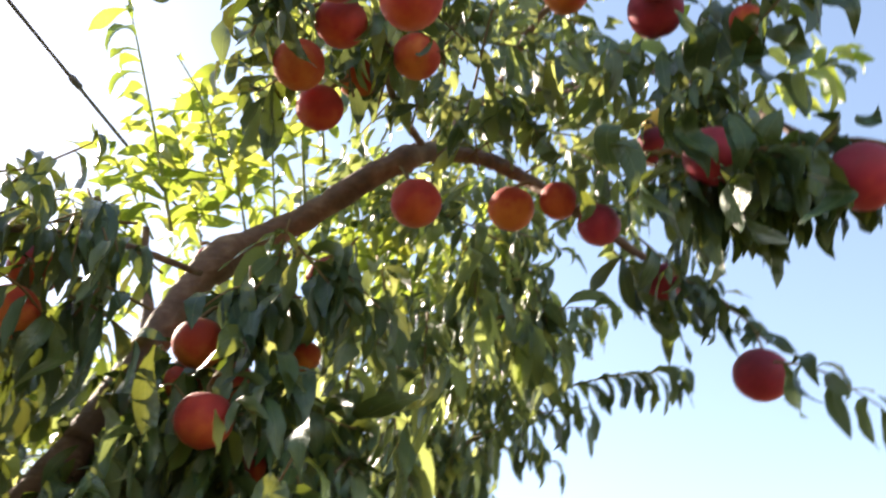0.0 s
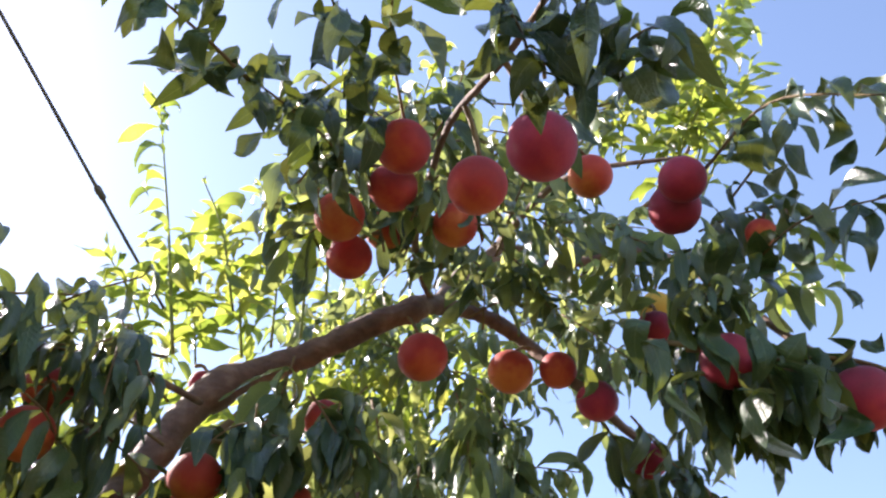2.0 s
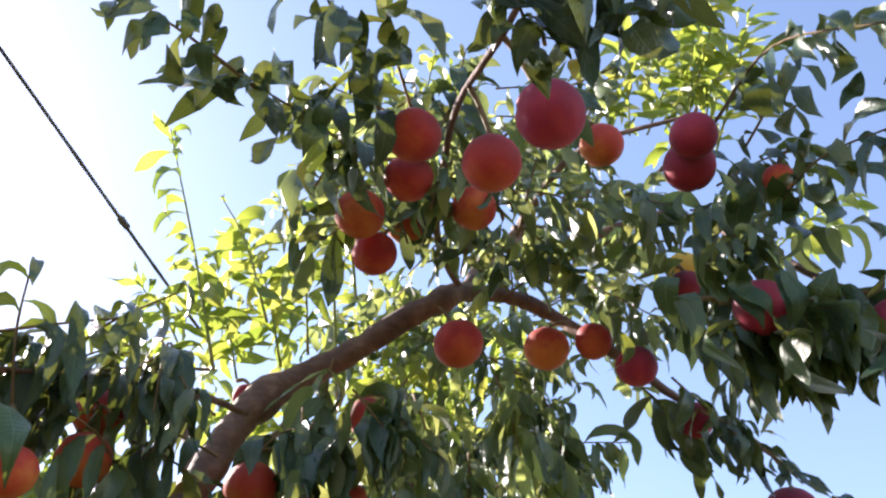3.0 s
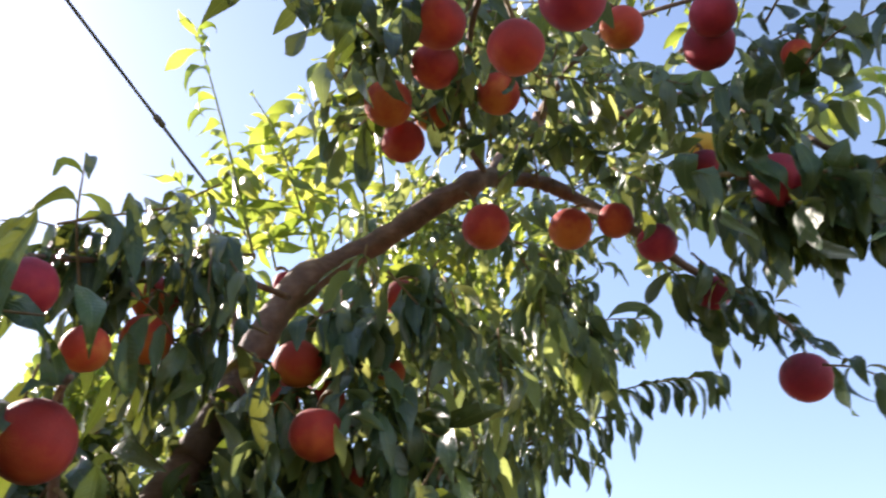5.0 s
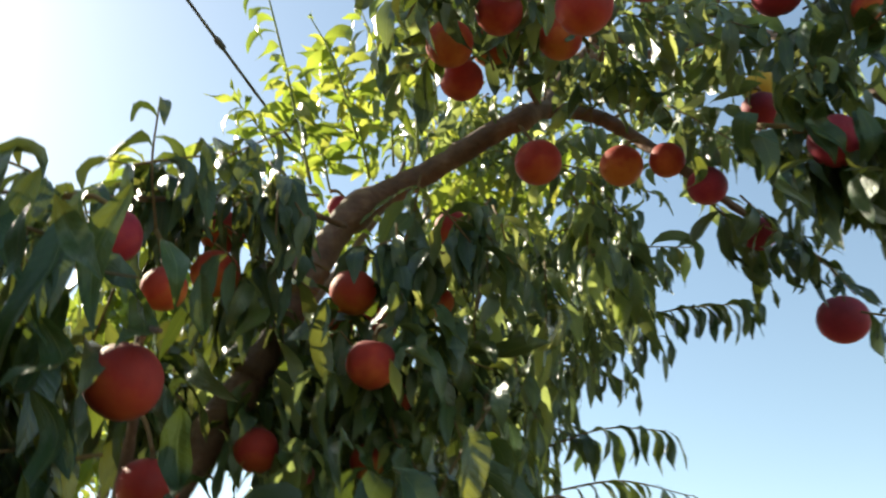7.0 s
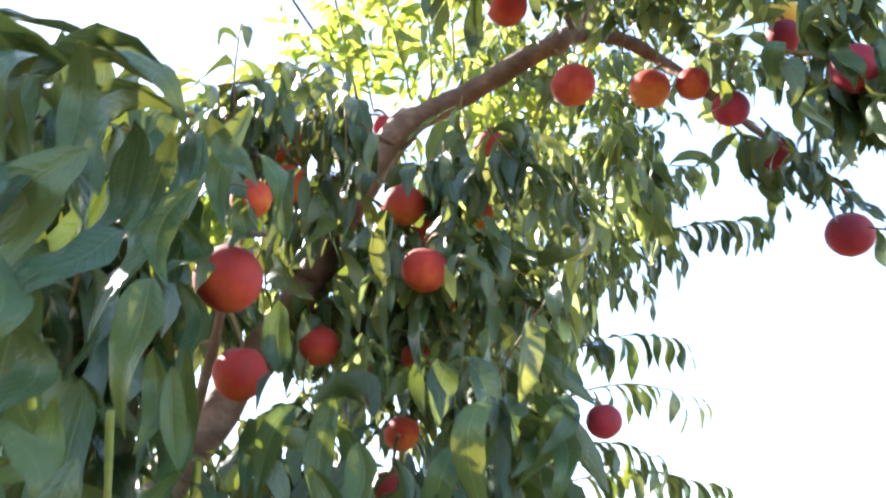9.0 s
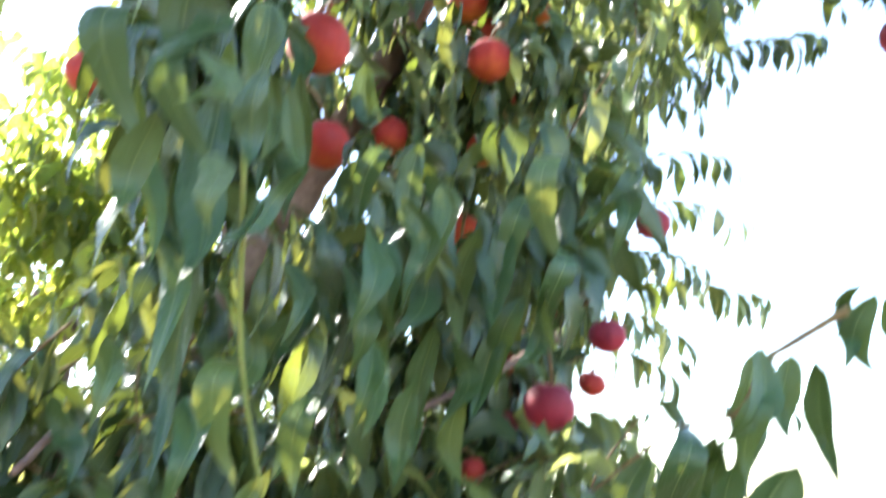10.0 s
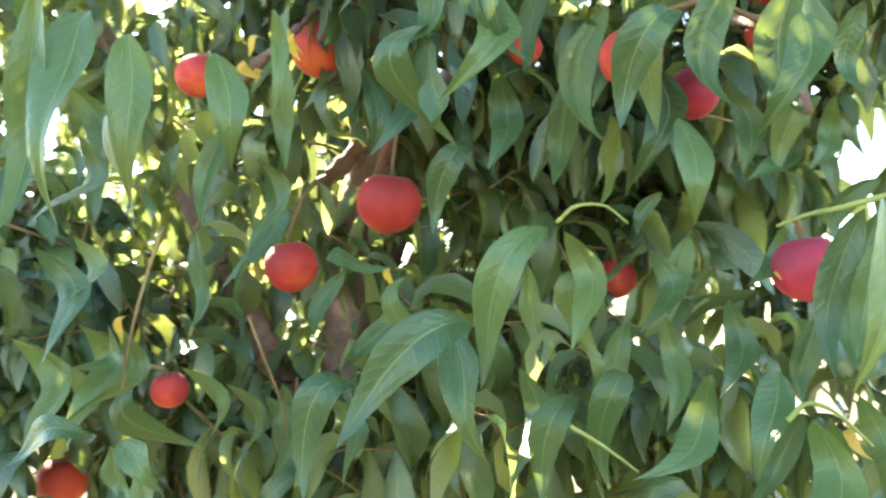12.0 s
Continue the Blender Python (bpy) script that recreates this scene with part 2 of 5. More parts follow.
class Foliage:
    """Collects leaves and makes one mesh of them."""

    def __init__(self, joined=False):
        self.joined, self.sticks = joined, []
        self.base, self.way, self.size, self.wide, self.sag, self.roll = [], [], [], [], [], []

    def add(self, base, way, size, wide, sag, roll):
        self.base.append(base)
        self.way.append(way)
        self.size.append(size)
        self.wide.append(wide)
        self.sag.append(sag)
        self.roll.append(roll)

    def make(self, name, parent, seed, mat, label):
        rng = np.random.default_rng(seed)
        base, d = np.array(self.base), np.array(self.way)
        size, wide, sag, roll = (np.array(x)[:, None] for x in (self.size, self.wide, self.sag, self.roll))
        d /= np.linalg.norm(d, axis=1)[:, None]
        keep = ~in_the_open(base + d * size * 0.45 - sag * size * (0, 0, 0.35))
        base, d, size, wide, sag, roll = (x[keep] for x in (base, d, size, wide, sag, roll))
        n = len(base)
        side = np.cross(d, np.array([0, 0, 1.0])) + rng.normal(0, 0.05, d.shape)
        side /= np.linalg.norm(side, axis=1)[:, None]
        up = np.cross(side, d)
        side = side * np.cos(roll) + up * np.sin(roll)
        bend = rng.normal(0, 0.13, (n, 1))
        fold = rng.uniform(0.10, 0.75, (n, 1))
        wave = rng.uniform(0, 6.28, (n, 1))
        twist = rng.normal(0, 0.28, (n, 1))
        curl = rng.normal(0.14, 0.17, (n, 1))
        at = base.copy()
        cols = []
        for k in range(SEG + 1):
            norm = np.cross(side, d)
            norm /= np.linalg.norm(norm, axis=1)[:, None] + 1e-9
            w = wide * WIDTH[k] * 0.5
            rip = np.sin(wave + k * 1.9) * 0.20 * w
            cols.append(np.stack([at - side * w + norm * (fold * w + rip), at, at + side * w + norm * (fold * w - rip)], 1))
            at = at + d * size / SEG
            d = d + np.array([0, 0, -1.0]) * sag + side * bend - norm * curl
            d /= np.linalg.norm(d, axis=1)[:, None]
            side = side - d * np.sum(side * d, axis=1)[:, None]
            side = side + norm * twist
            side /= np.linalg.norm(side, axis=1)[:, None]
        v = np.stack(cols, 1).reshape(-1, 3)
        q = []
        uq = []
        for k in range(SEG):
            for j in range(2):
                q.append([k * 3 + j, k * 3 + j + 1, (k + 1) * 3 + j + 1, (k + 1) * 3 + j])
                uq.append([(j / 2, k / SEG), ((j + 1) / 2, k / SEG), ((j + 1) / 2, (k + 1) / SEG), (j / 2, (k + 1) / SEG)])
        q, uq = np.array(q), np.array(uq)
        faces = (q[None] + (np.arange(n) * (SEG + 1) * 3)[:, None, None]).reshape(-1, 4)
        uvs = np.broadcast_to(uq[None], (n, *uq.shape)).reshape(-1, 2)
        me = bpy.data.meshes.new(name)
        me.vertices.add(len(v))
        me.vertices.foreach_set("co", v.astype(np.float32).ravel())
        me.loops.add(len(faces) * 4)
        me.loops.foreach_set("vertex_index", faces.astype(np.int32).ravel())
        me.polygons.add(len(faces))
        me.polygons.foreach_set("loop_start", np.arange(0, len(faces) * 4, 4, dtype=np.int32))
        me.update(calc_edges=True)
        me.uv_layers.new(name="UVMap").data.foreach_set("uv", uvs.astype(np.float32).ravel())
        me.materials.append(mat)
        me.polygons.foreach_set("use_smooth", np.ones(len(faces), dtype=bool))
        me.validate()
        ob = new(name, me)
        ob.parent = parent
        if self.sticks:
            verts, faces2 = [], []
            for sv, sf in self.sticks:
                if in_the_open(sv).any():
                    continue
                faces2 += [tuple(i + len(verts) for i in face) for face in sf]
                verts += sv.tolist()
            tagged(link_mesh("brushwood", verts, faces2, TWIG, parent), "thin brown twigs inside the crown", kind="stuff")
        return tagged(ob, label, kind="stuff")


# blades of one unit, hanging from the origin, shared by the leaves that can be told apart
def blade_mesh(i):
    rng = np.random.default_rng(40 + i)
    steps, half = 16, 3
    v, f, uv = [], [], []
    side = 1 if i % 2 else -1
    bow, hook = side * rng.uniform(0.05, 0.35), rng.uniform(-0.7, 0.7)
    arch, fold = rng.uniform(0.3, 1.1) * (1 if i % 3 else -1), rng.uniform(0.15, 0.85)
    ph, waves, ruffle, spin = rng.uniform(0, 6.28), rng.uniform(7, 13), rng.uniform(0.10, 0.30), rng.uniform(-1.0, 1.0)
    n = 2 * half + 1
    for k in range(steps + 1):
        s = k / steps
        # blunt foot, broad middle, drawn-out tip
        w = 0.5 * max(0.03, min(math.sin(math.pi * s ** 0.78) ** 0.72, 1.75 * (1 - s) ** 0.9 + 0.02))
        cx = bow * math.sin(math.pi * s) * 1.8 + hook * s ** 3
        cy = arch * math.sin(math.pi * s ** 0.7) + 0.25 * side * math.sin(2 * math.pi * s)
        turn = 0.35 * math.sin(ph + s * 2.4) + spin * (s - 0.4)
        for m in range(-half, half + 1):
            q = m / half
            rip = ruffle * math.sin(ph + s * waves * (1 if q > 0 else 1.17) + (0 if q > 0 else 2)) * q * q
            nick = 1 - 0.035 * (k % 2) * (abs(m) == half)
            lift = (fold * abs(q) ** 0.85 - 0.25 * q * q + rip) * w
            v.append((cx + q * w * nick * math.cos(turn), cy - lift * 0.7 - q * w * math.sin(turn) * 0.7, -s))
    for k in range(steps):
        for m in range(n - 1):
            f.append((k * n + m, k * n + m + 1, (k + 1) * n + m + 1, (k + 1) * n + m))
            a, b, c, d = m / (n - 1), (m + 1) / (n - 1), k / steps, (k + 1) / steps
            uv += [(a, c), (b, c), (b, d), (a, d)]
    me = bpy.data.meshes.new("leaf")
    me.from_pydata(v, [], f)
    me.uv_layers.new(name="UVMap").data.foreach_set("uv", np.array(uv, dtype=np.float32).ravel())
    me.materials.append(LEAF_ONE)
    me.polygons.foreach_set("use_smooth", [True] * len(me.polygons))
    return me


BLADES = [blade_mesh(i) for i in range(19)]
BLADES[12].materials[0] = LEAF_AGED
# the last six blades have shade put into their colour
for toned in BLADES[13:]:
    toned.materials[0] = LEAF_SHADE
leaf_rng = random.Random(5)


def leaf(parent, bx, by, bz, tx, ty, tz, wide, turn=0.0, kind=-1, shade_tone=False):
    """One leaf from its foot to its tip; turn 0 shows its face towards -y."""
    a, b = Vector((bx, by, bz)), Vector((tx, ty, tz))
    down = (b - a)
    size = down.length
    z = -down.normalized()
    y = Vector((0, 1, 0))
    y = (y - z * y.dot(z)).normalized()
    x = y.cross(z)
    rot = Matrix((x, y, z)).transposed() @ Matrix.Rotation(radians(turn), 3, "Z")
    number = leaf_rng.randrange(12)
    ob = new("leaf", BLADES[13 + number % 6 if shade_tone else kind if kind >= 0 else number])
    ob.parent = parent
    ob.matrix_local = Matrix.LocRotScale(a, rot.to_quaternion(), Vector((wide, wide * 0.8 + size * 0.12, size)))
    return ob


def seeded(*where):
    """Random numbers that depend on the place alone."""
    return np.random.default_rng([int(abs(v) * 1000) for v in where])


OPEN = []           # open air kept before the ripe fruit and the bare wood: from, to, radius


def keep_open(x, y, z, radius):
    to = np.array((x, y, z), float)
    for eye, low, high in (((-0.09, -0.04, 1.77), 2.15, 9), ((-0.16, -0.16, 1.74), 1.7, 9), ((-0.28, -0.29, 1.65), 1.5, 2.6), ((-0.36, -0.22, 1.15), 0, 1.75)):
        if low < z < high:
            OPEN.append((np.array(eye), to - np.array(eye), radius))


def sunbeam(x, y, z, radius):
    """A gap in the crown through which the sun reaches a place."""
    OPEN.append((np.array((x, y, z)) + np.array(SUN_DIR) * 4, np.array(SUN_DIR) * -4.0, radius))


def in_the_open(p):
    """Which of the places p lie in the open air before fruit or wood."""
    hit = np.zeros(len(p), dtype=bool)
    for eye, way, radius in OPEN:
        s = (p - eye) @ way / (way @ way)
        hit |= (s > 0.02) & (s < 0.99) & (np.linalg.norm(p - eye - s[:, None] * way, axis=1) < radius * s)
    return hit


def shoot(foliage, parent, root, tip, leaves=16, size=0.115, sag=0.25, bow=0.03, green=False, spread=0.9, bare=0.12, wide=1.0, rng=None):
    """A leafy shoot from root to tip: a thin stick with leaves set round it in a spiral."""
    rng = rng or seeded(*root, *tip)
    root, tip = np.array(root, float), np.array(tip, float)
    ax = tip - root
    length = np.linalg.norm(ax)
    mid = (root + tip) / 2 + np.array([0, 0, bow * length * 3]) + rng.normal(0, 0.03, 3) * length
    line = spline([root, mid, tip], 6)
    if parent is not None:
        r = 0.0016 + 0.004 * min(length, 0.6)
        v, f = tube(line, np.linspace(r, 0.0012, len(line)), 5, 0.03, rng)
        if foliage.joined:
            foliage.sticks.append((v, f))
        else:
            link_mesh("twig", v.tolist(), f, GREEN_TWIG if green else TWIG, parent)
        LINES.append(line)
    az = rng.uniform(0, 6.28)
    for i in range(leaves):
        s = bare + (1 - bare) * (i + rng.uniform(-0.3, 0.3)) / max(1, leaves - 1)
        s = min(max(s, 0), 1)
        k = s * (len(line) - 1)
        j = min(int(k), len(line) - 2)
        pos = line[j] + (line[j + 1] - line[j]) * (k - j)
        tan = line[j + 1] - line[j]
        tan /= np.linalg.norm(tan)
        az += 2.4 + rng.normal(0, 0.35)
        a = np.cross(tan, [0.2, 0.3, 0.93])
        a /= np.linalg.norm(a) + 1e-9
        b = np.cross(tan, a)
        rad = a * math.cos(az) + b * math.sin(az)
        way = tan * (0.45 + 0.9 * max(0, s - 0.85) / 0.15) + rad * spread + rng.normal(0, 0.28, 3) - (0, 0, 0.0 if green else 0.32)
        z = size * rng.uniform(0.75, 1.2) * (1 if s < 0.9 else 0.75)
        foliage.add(pos, way, z, z * wide * rng.uniform(0.21, 0.30), sag * rng.uniform(0.4, 1.4), rng.normal(0, 0.7))


def sickle_shoot(foliage, parent, root, tip, leaves, size=0.125, arch=0.03, wide=1.0):
    """A level twig with a row of long leaves that arch over and hang down."""
    rng = seeded(*root, *tip)
    root, tip = np.array(root, float), np.array(tip, float)
    length = np.linalg.norm(tip - root)
    line = spline([root, (root + tip) / 2 + (0, 0, arch * length * 3), tip], 8)
    v, f = tube(line, np.linspace(0.0035, 0.0013, len(line)), 5, 0.03, rng)
    link_mesh("twig", v.tolist(), f, TWIG, parent)
    LINES.append(line)
    for i in range(leaves):
        s = 0.12 + 0.88 * (i + rng.uniform(-0.2, 0.2)) / (leaves - 1)
        s = min(max(s, 0), 1)
        k = s * (len(line) - 1)
        j = min(int(k), len(line) - 2)
        pos = line[j] + (line[j + 1] - line[j]) * (k - j)
        tan = (line[j + 1] - line[j]) / np.linalg.norm(line[j + 1] - line[j])
        out = np.cross(tan, (0, 0, 1)) * (1 if i % 2 else -1)
        way = tan * rng.uniform(0.3, 0.7) + out * rng.uniform(0.1, 0.35) + (0, 0, rng.uniform(-0.25, 0.2))
        z = size * rng.uniform(0.85, 1.15) * (1 if s < 0.93 else 0.8)
        foliage.add(pos, way, z, z * wide * rng.uniform(0.20, 0.26), rng.uniform(0.55, 0.95), rng.normal(0.45, 0.25) * (1 if i % 2 else -1))


def clump(foliage, parent, x, y, z, rx, ry, rz, shoots, size=0.115, sag=0.25, leaves=14, length=0.24, up=0.1, wide=1.0):
    """Leafy shoots scattered through an uneven round of space."""
    rng = seeded(x, y, z, rx, ry, rz)
    for i in range(shoots):
        u = rng.normal(0, 1, 3)
        u = u / np.linalg.norm(u) * rng.uniform(0.05, 1) ** 0.4
        root = np.array([x, y, z]) + u * [rx, ry, rz]
        way = u * 0.6 + rng.normal(0, 0.5, 3) + np.array([0, 0, up])
        way /= np.linalg.norm(way)
        root = root - way * length * 0.5
        shoot(foliage, parent, root, root + way * length * rng.uniform(0.7, 1.3), leaves, size, sag, bow=0.02, wide=wide, rng=rng)


def peach_mesh(i, skin):
    """A fruit of diameter one with seam, stem hollow and a faint tip."""
    rng = np.random.default_rng(70 + i)
    n, m = 28, 18
    v, f = [], []
    tall = rng.uniform(0.93, 1.0)
    lop = rng.uniform(-0.04, 0.04)
    for a in range(m + 1):
        th = math.pi * a / m
        for b in range(n):
            ph = 2 * math.pi * b / n
            d = min(ph, 2 * math.pi - ph)
            cheek = 0.018 * math.sin(2 * ph + i) * math.sin(th) + 0.014 * math.sin(3 * th + 2 * i) * math.cos(ph + i)
            r = 0.5 * (1 - 0.075 * math.exp(-(d / 0.18) ** 2) * math.sin(th) ** 0.6 + lop * math.cos(ph) + cheek)
            hollow = 0.16 * math.exp(-(th / 0.30) ** 2)
            beak = 0.02 * math.exp(-((math.pi - th) / 0.16) ** 2)
            v.append((r * math.sin(th) * math.cos(ph), r * math.sin(th) * math.sin(ph), tall * (0.5 * math.cos(th) - hollow - beak)))
    for a in range(m):
        for b in range(n):
            c = (b + 1) % n
            f.append((a * n + b, (a + 1) * n + b, (a + 1) * n + c, a * n + c))
    me = bpy.data.meshes.new("peach")
    me.from_pydata(v, [], f)
    me.materials.append(SKINS[skin])
    me.polygons.foreach_set("use_smooth", [True] * len(f))
    bm = bmesh.new()
    bm.from_mesh(me)
    bmesh.ops.remove_doubles(bm, verts=bm.verts, dist=1e-4)
    bm.to_mesh(me)
    bm.free()
    return me


PEACHES = {(i, s): peach_mesh(i, s) for i in range(3) for s in SKINS}
LABELS = {
    "red": "ripe red-orange peach hanging on a leafy twig",
    "crimson": "ripe deep crimson peach with downy skin on its twig",
    "orange": "orange peach with red blush hanging under a bough",
    "yellow": "yellow peach still ripening with faint red blush",
}
peach_rng = random.Random(9)
fruit_twigs = []


def peach(x, y, z, diameter, skin="red", lean=0.0, label="", veiled=False):
    ob = new("peach", PEACHES[peach_rng.randrange(3), skin])
    turn = peach_rng.uniform(0, 360)
    ob.matrix_world = pose(x, y, z, peach_rng.uniform(-14, 14) + lean, peach_rng.uniform(-14, 14), turn) @ Matrix.Diagonal((diameter, diameter, diameter, 1))
    tagged(ob, label or LABELS[skin], "peach", "peaches on the tree")
    top = ob.matrix_world @ Vector((0, 0, 0.33))
    end = ob.matrix_world @ Vector((0.02, 0, 0.56))
    rng = np.random.default_rng(int(abs(x * 999) + abs(z * 777)))
    v, f = tube([top, (top + end) / 2, end], [0.0035, 0.003, 0.004], 6, 0.05, rng)
    inv = ob.matrix_world.inverted()
    stem = link_mesh("stem", [tuple(inv @ Vector(p)) for p in v], f, TWIG, ob)
    tagged(stem, "short brown stem")
    fruit_twigs.append(np.array(end))
    if diameter >= 0.058 and not veiled:
        keep_open(x, y, z, diameter * rng.choice((0.26, 0.40, 0.46)))
    return ob


def hang_fruit(parent):
    """A spur for every fruit, to the nearest wood."""
    rng = np.random.default_rng(3)
    wood = np.concatenate(LINES)
    for end in fruit_twigs:
        d = np.linalg.norm(wood - end, axis=1) + 0.6 * np.maximum(0, end[2] - wood[:, 2])
        to = wood[np.argmin(d)]
        mid = (end + to) / 2 + np.array([0, 0, 0.15 * np.linalg.norm(to - end)])
        line = spline([end, mid, to], 5)
        v, f = tube(line, np.linspace(0.0028, 0.0038, len(line)), 6, 0.06, rng)
        link_mesh("fruit_spur", v.tolist(), f, TWIG, parent)


# ---------- ground ----------
def ground_sheet():
    xs = np.concatenate([-np.geomspace(2500, 6, 22), np.linspace(-5.5, 5.5, 34), np.geomspace(6, 2500, 22)])
    n = len(xs)
    v = []
    for yy in xs:
        for xx in xs:
            near = 1 / (1 + (xx * xx + yy * yy) / 900)
            v.append((xx, yy + 1, (noise.noise((xx * 0.35, yy * 0.35, 0)) * 0.05 + noise.noise((xx * 1.7, yy * 1.7, 4)) * 0.02) * near))
    f = [(j * n + i, j * n + i + 1, (j + 1) * n + i + 1, (j + 1) * n + i) for j in range(n - 1) for i in range(n - 1)]
    return tagged(link_mesh("ground", v, f, GROUND), "dry sunlit orchard soil with pale grass", "ground", kind="structure")


ground_sheet()

# ---------- the peach tree ----------
tree = new("peach_tree")
tree.location = (-1.04, 1.10, 0)
bpy.context.view_layer.update()
tagged(tree, "leafy peach tree laden with ripe red peaches", "tree")

limb("trunk", [(-1.04, 1.10, -0.05), (-1.01, 1.07, 0.35), (-0.98, 1.03, 0.75), (-0.939, 1.088, 1.295), (-0.782, 1.092, 1.746), (-0.616, 1.132, 2.070), (-0.503, 1.156, 2.283)], 0.062, 0.029, tree, knots=((0.0, 0.35, 0.08), (0.55, 0.15, 0.05)))
limb("bough", [(-0.508, 1.152, 2.272), (-0.431, 1.146, 2.442), (-0.358, 1.138, 2.580), (-0.236, 1.147, 2.670), (-0.071, 1.088, 2.745), (-0.001, 1.119, 2.809)], 0.029, 0.018, tree, knots=((0.42, 0.30, 0.05), (0.85, 0.18, 0.04)))
limb("limb", [(-0.004, 1.120, 2.804), (0.086, 1.131, 2.798), (0.160, 1.136, 2.752), (0.243, 1.101, 2.642), (0.372, 1.212, 2.627), (0.546, 1.295, 2.564)], 0.016, 0.005, tree, knots=((0.3, 0.2, 0.05),))
limb("limb", [(-0.004, 1.121, 2.799), (0.048, 1.165, 2.929), (0.161, 1.286, 3.164), (0.217, 1.417, 3.482), (0.274, 1.496, 3.894)], 0.018, 0.006, tree)
limb("limb", [(-0.013, 1.116, 2.800), (-0.064, 0.936, 2.752), (-0.064, 0.790, 2.725), (-0.056, 0.597, 2.648), (-0.013, 0.433, 2.572), (0.016, 0.295, 2.526)], 0.007, 0.003, tree)
limb("limb", [(-0.451, 1.154, 2.372), (-0.454, 1.157, 2.487), (-0.475, 1.164, 2.562), (-0.490, 1.150, 2.665)], 0.013, 0.006, tree)
limb("limb", [(-0.362, 1.085, 2.523), (-0.444, 0.922, 2.464), (-0.530, 0.792, 2.385), (-0.618, 0.649, 2.296), (-0.639, 0.510, 2.213)], 0.0055, 0.0025, tree)
limb("limb", [(-0.98, 1.06, 0.70), (-0.755, 1.256, 1.085), (-0.452, 1.417, 1.471), (-0.180, 1.519, 1.835), (0.022, 1.586, 2.097)], 0.038, 0.010, tree)
limb("limb", [(0.069, 1.178, 2.980), (0.239, 1.140, 2.963), (0.398, 1.043, 2.927), (0.492, 0.838, 2.564), (0.522, 0.798, 2.499)], 0.012, 0.004, tree)
limb("limb", [(0.141, 1.260, 3.131), (0.220, 0.997, 3.056), (0.379, 0.837, 2.962)], 0.009, 0.003, tree)
limb("limb", [(-0.679, 1.103, 1.948), (-0.598, 0.926, 2.089), (-0.547, 0.762, 2.170), (-0.461, 0.589, 2.102)], 0.010, 0.003, tree)
limb("limb", [(-0.939, 1.086, 1.314), (-0.886, 0.897, 1.542), (-0.804, 0.728, 1.600), (-0.785, 0.585, 1.541)], 0.010, 0.004, tree)
limb("limb", [(-0.951, 1.093, 1.266), (-0.849, 0.962, 1.348), (-0.748, 0.835, 1.391)], 0.010, 0.004, tree)
limb("limb", [(-0.462, 1.407, 1.461), (-0.402, 1.065, 1.494), (-0.303, 0.800, 1.400), (-0.284, 0.646, 1.272)], 0.012, 0.004, tree)
limb("limb", [(-0.151, 1.522, 1.849), (-0.181, 1.255, 1.816), (-0.223, 1.031, 1.749), (-0.404, 0.776, 1.619)], 0.013, 0.004, tree)
limb("limb", [(-0.951, 1.093, 1.240), (-1.000, 1.047, 1.319), (-0.950, 1.030, 1.360), (-0.897, 1.022, 1.405), (-0.860, 0.990, 1.430)], 0.015, 0.011, tree, rough=0.12)
limb("limb", [(-1.000, 1.065, 0.600), (-1.150, 1.350, 1.150), (-1.280, 1.650, 1.700), (-1.320, 1.850, 2.200), (-1.240, 1.950, 2.680)], 0.034, 0.006, tree)
limb("limb", [(-0.985, 1.050, 0.850), (-1.250, 1.020, 1.350), (-1.520, 1.000, 1.850), (-1.620, 1.040, 2.350), (-1.560, 1.060, 2.760)], 0.030, 0.005, tree)
limb("limb", [(-1.280, 1.015, 1.400), (-1.400, 0.860, 1.750), (-1.330, 0.700, 2.150), (-1.180, 0.580, 2.520)], 0.014, 0.004, tree)
limb("limb", [(-0.960, 1.070, 1.050), (-0.920, 1.450, 1.650), (-0.900, 1.640, 2.250), (-0.900, 1.780, 2.780)], 0.024, 0.005, tree)
limb("limb", [(-0.600, 1.350, 1.280), (-0.450, 1.720, 1.900), (-0.200, 1.960, 2.450), (-0.060, 2.040, 3.080)], 0.022, 0.004, tree)
limb("limb", [(-0.500, 1.156, 2.290), (-0.420, 1.400, 2.600), (-0.330, 1.520, 2.860), (-0.280, 1.580, 3.080)], 0.012, 0.004, tree)
limb("limb", [(0.120, 1.230, 3.080), (0.320, 1.300, 3.180), (0.520, 1.180, 3.300), (0.640, 1.020, 3.560)], 0.009, 0.003, tree)
limb("hanging_shoot", [(-0.522, 0.392, 1.854), (-0.530, 0.444, 1.774), (-0.538, 0.497, 1.678), (-0.536, 0.535, 1.609), (-0.524, 0.575, 1.528)], 0.0036, 0.0022, tree, mat=GREEN_TWIG, rough=0.03, sides=6)
limb("near_shoot", [(0.093, 0.627, 1.734), (0.036, 0.643, 1.699), (0.007, 0.652, 1.678), (-0.017, 0.688, 1.626), (-0.070, 0.752, 1.613), (-0.166, 0.810, 1.538)], 0.005, 0.002, tree, mat=TWIG, rough=0.03, sides=6)

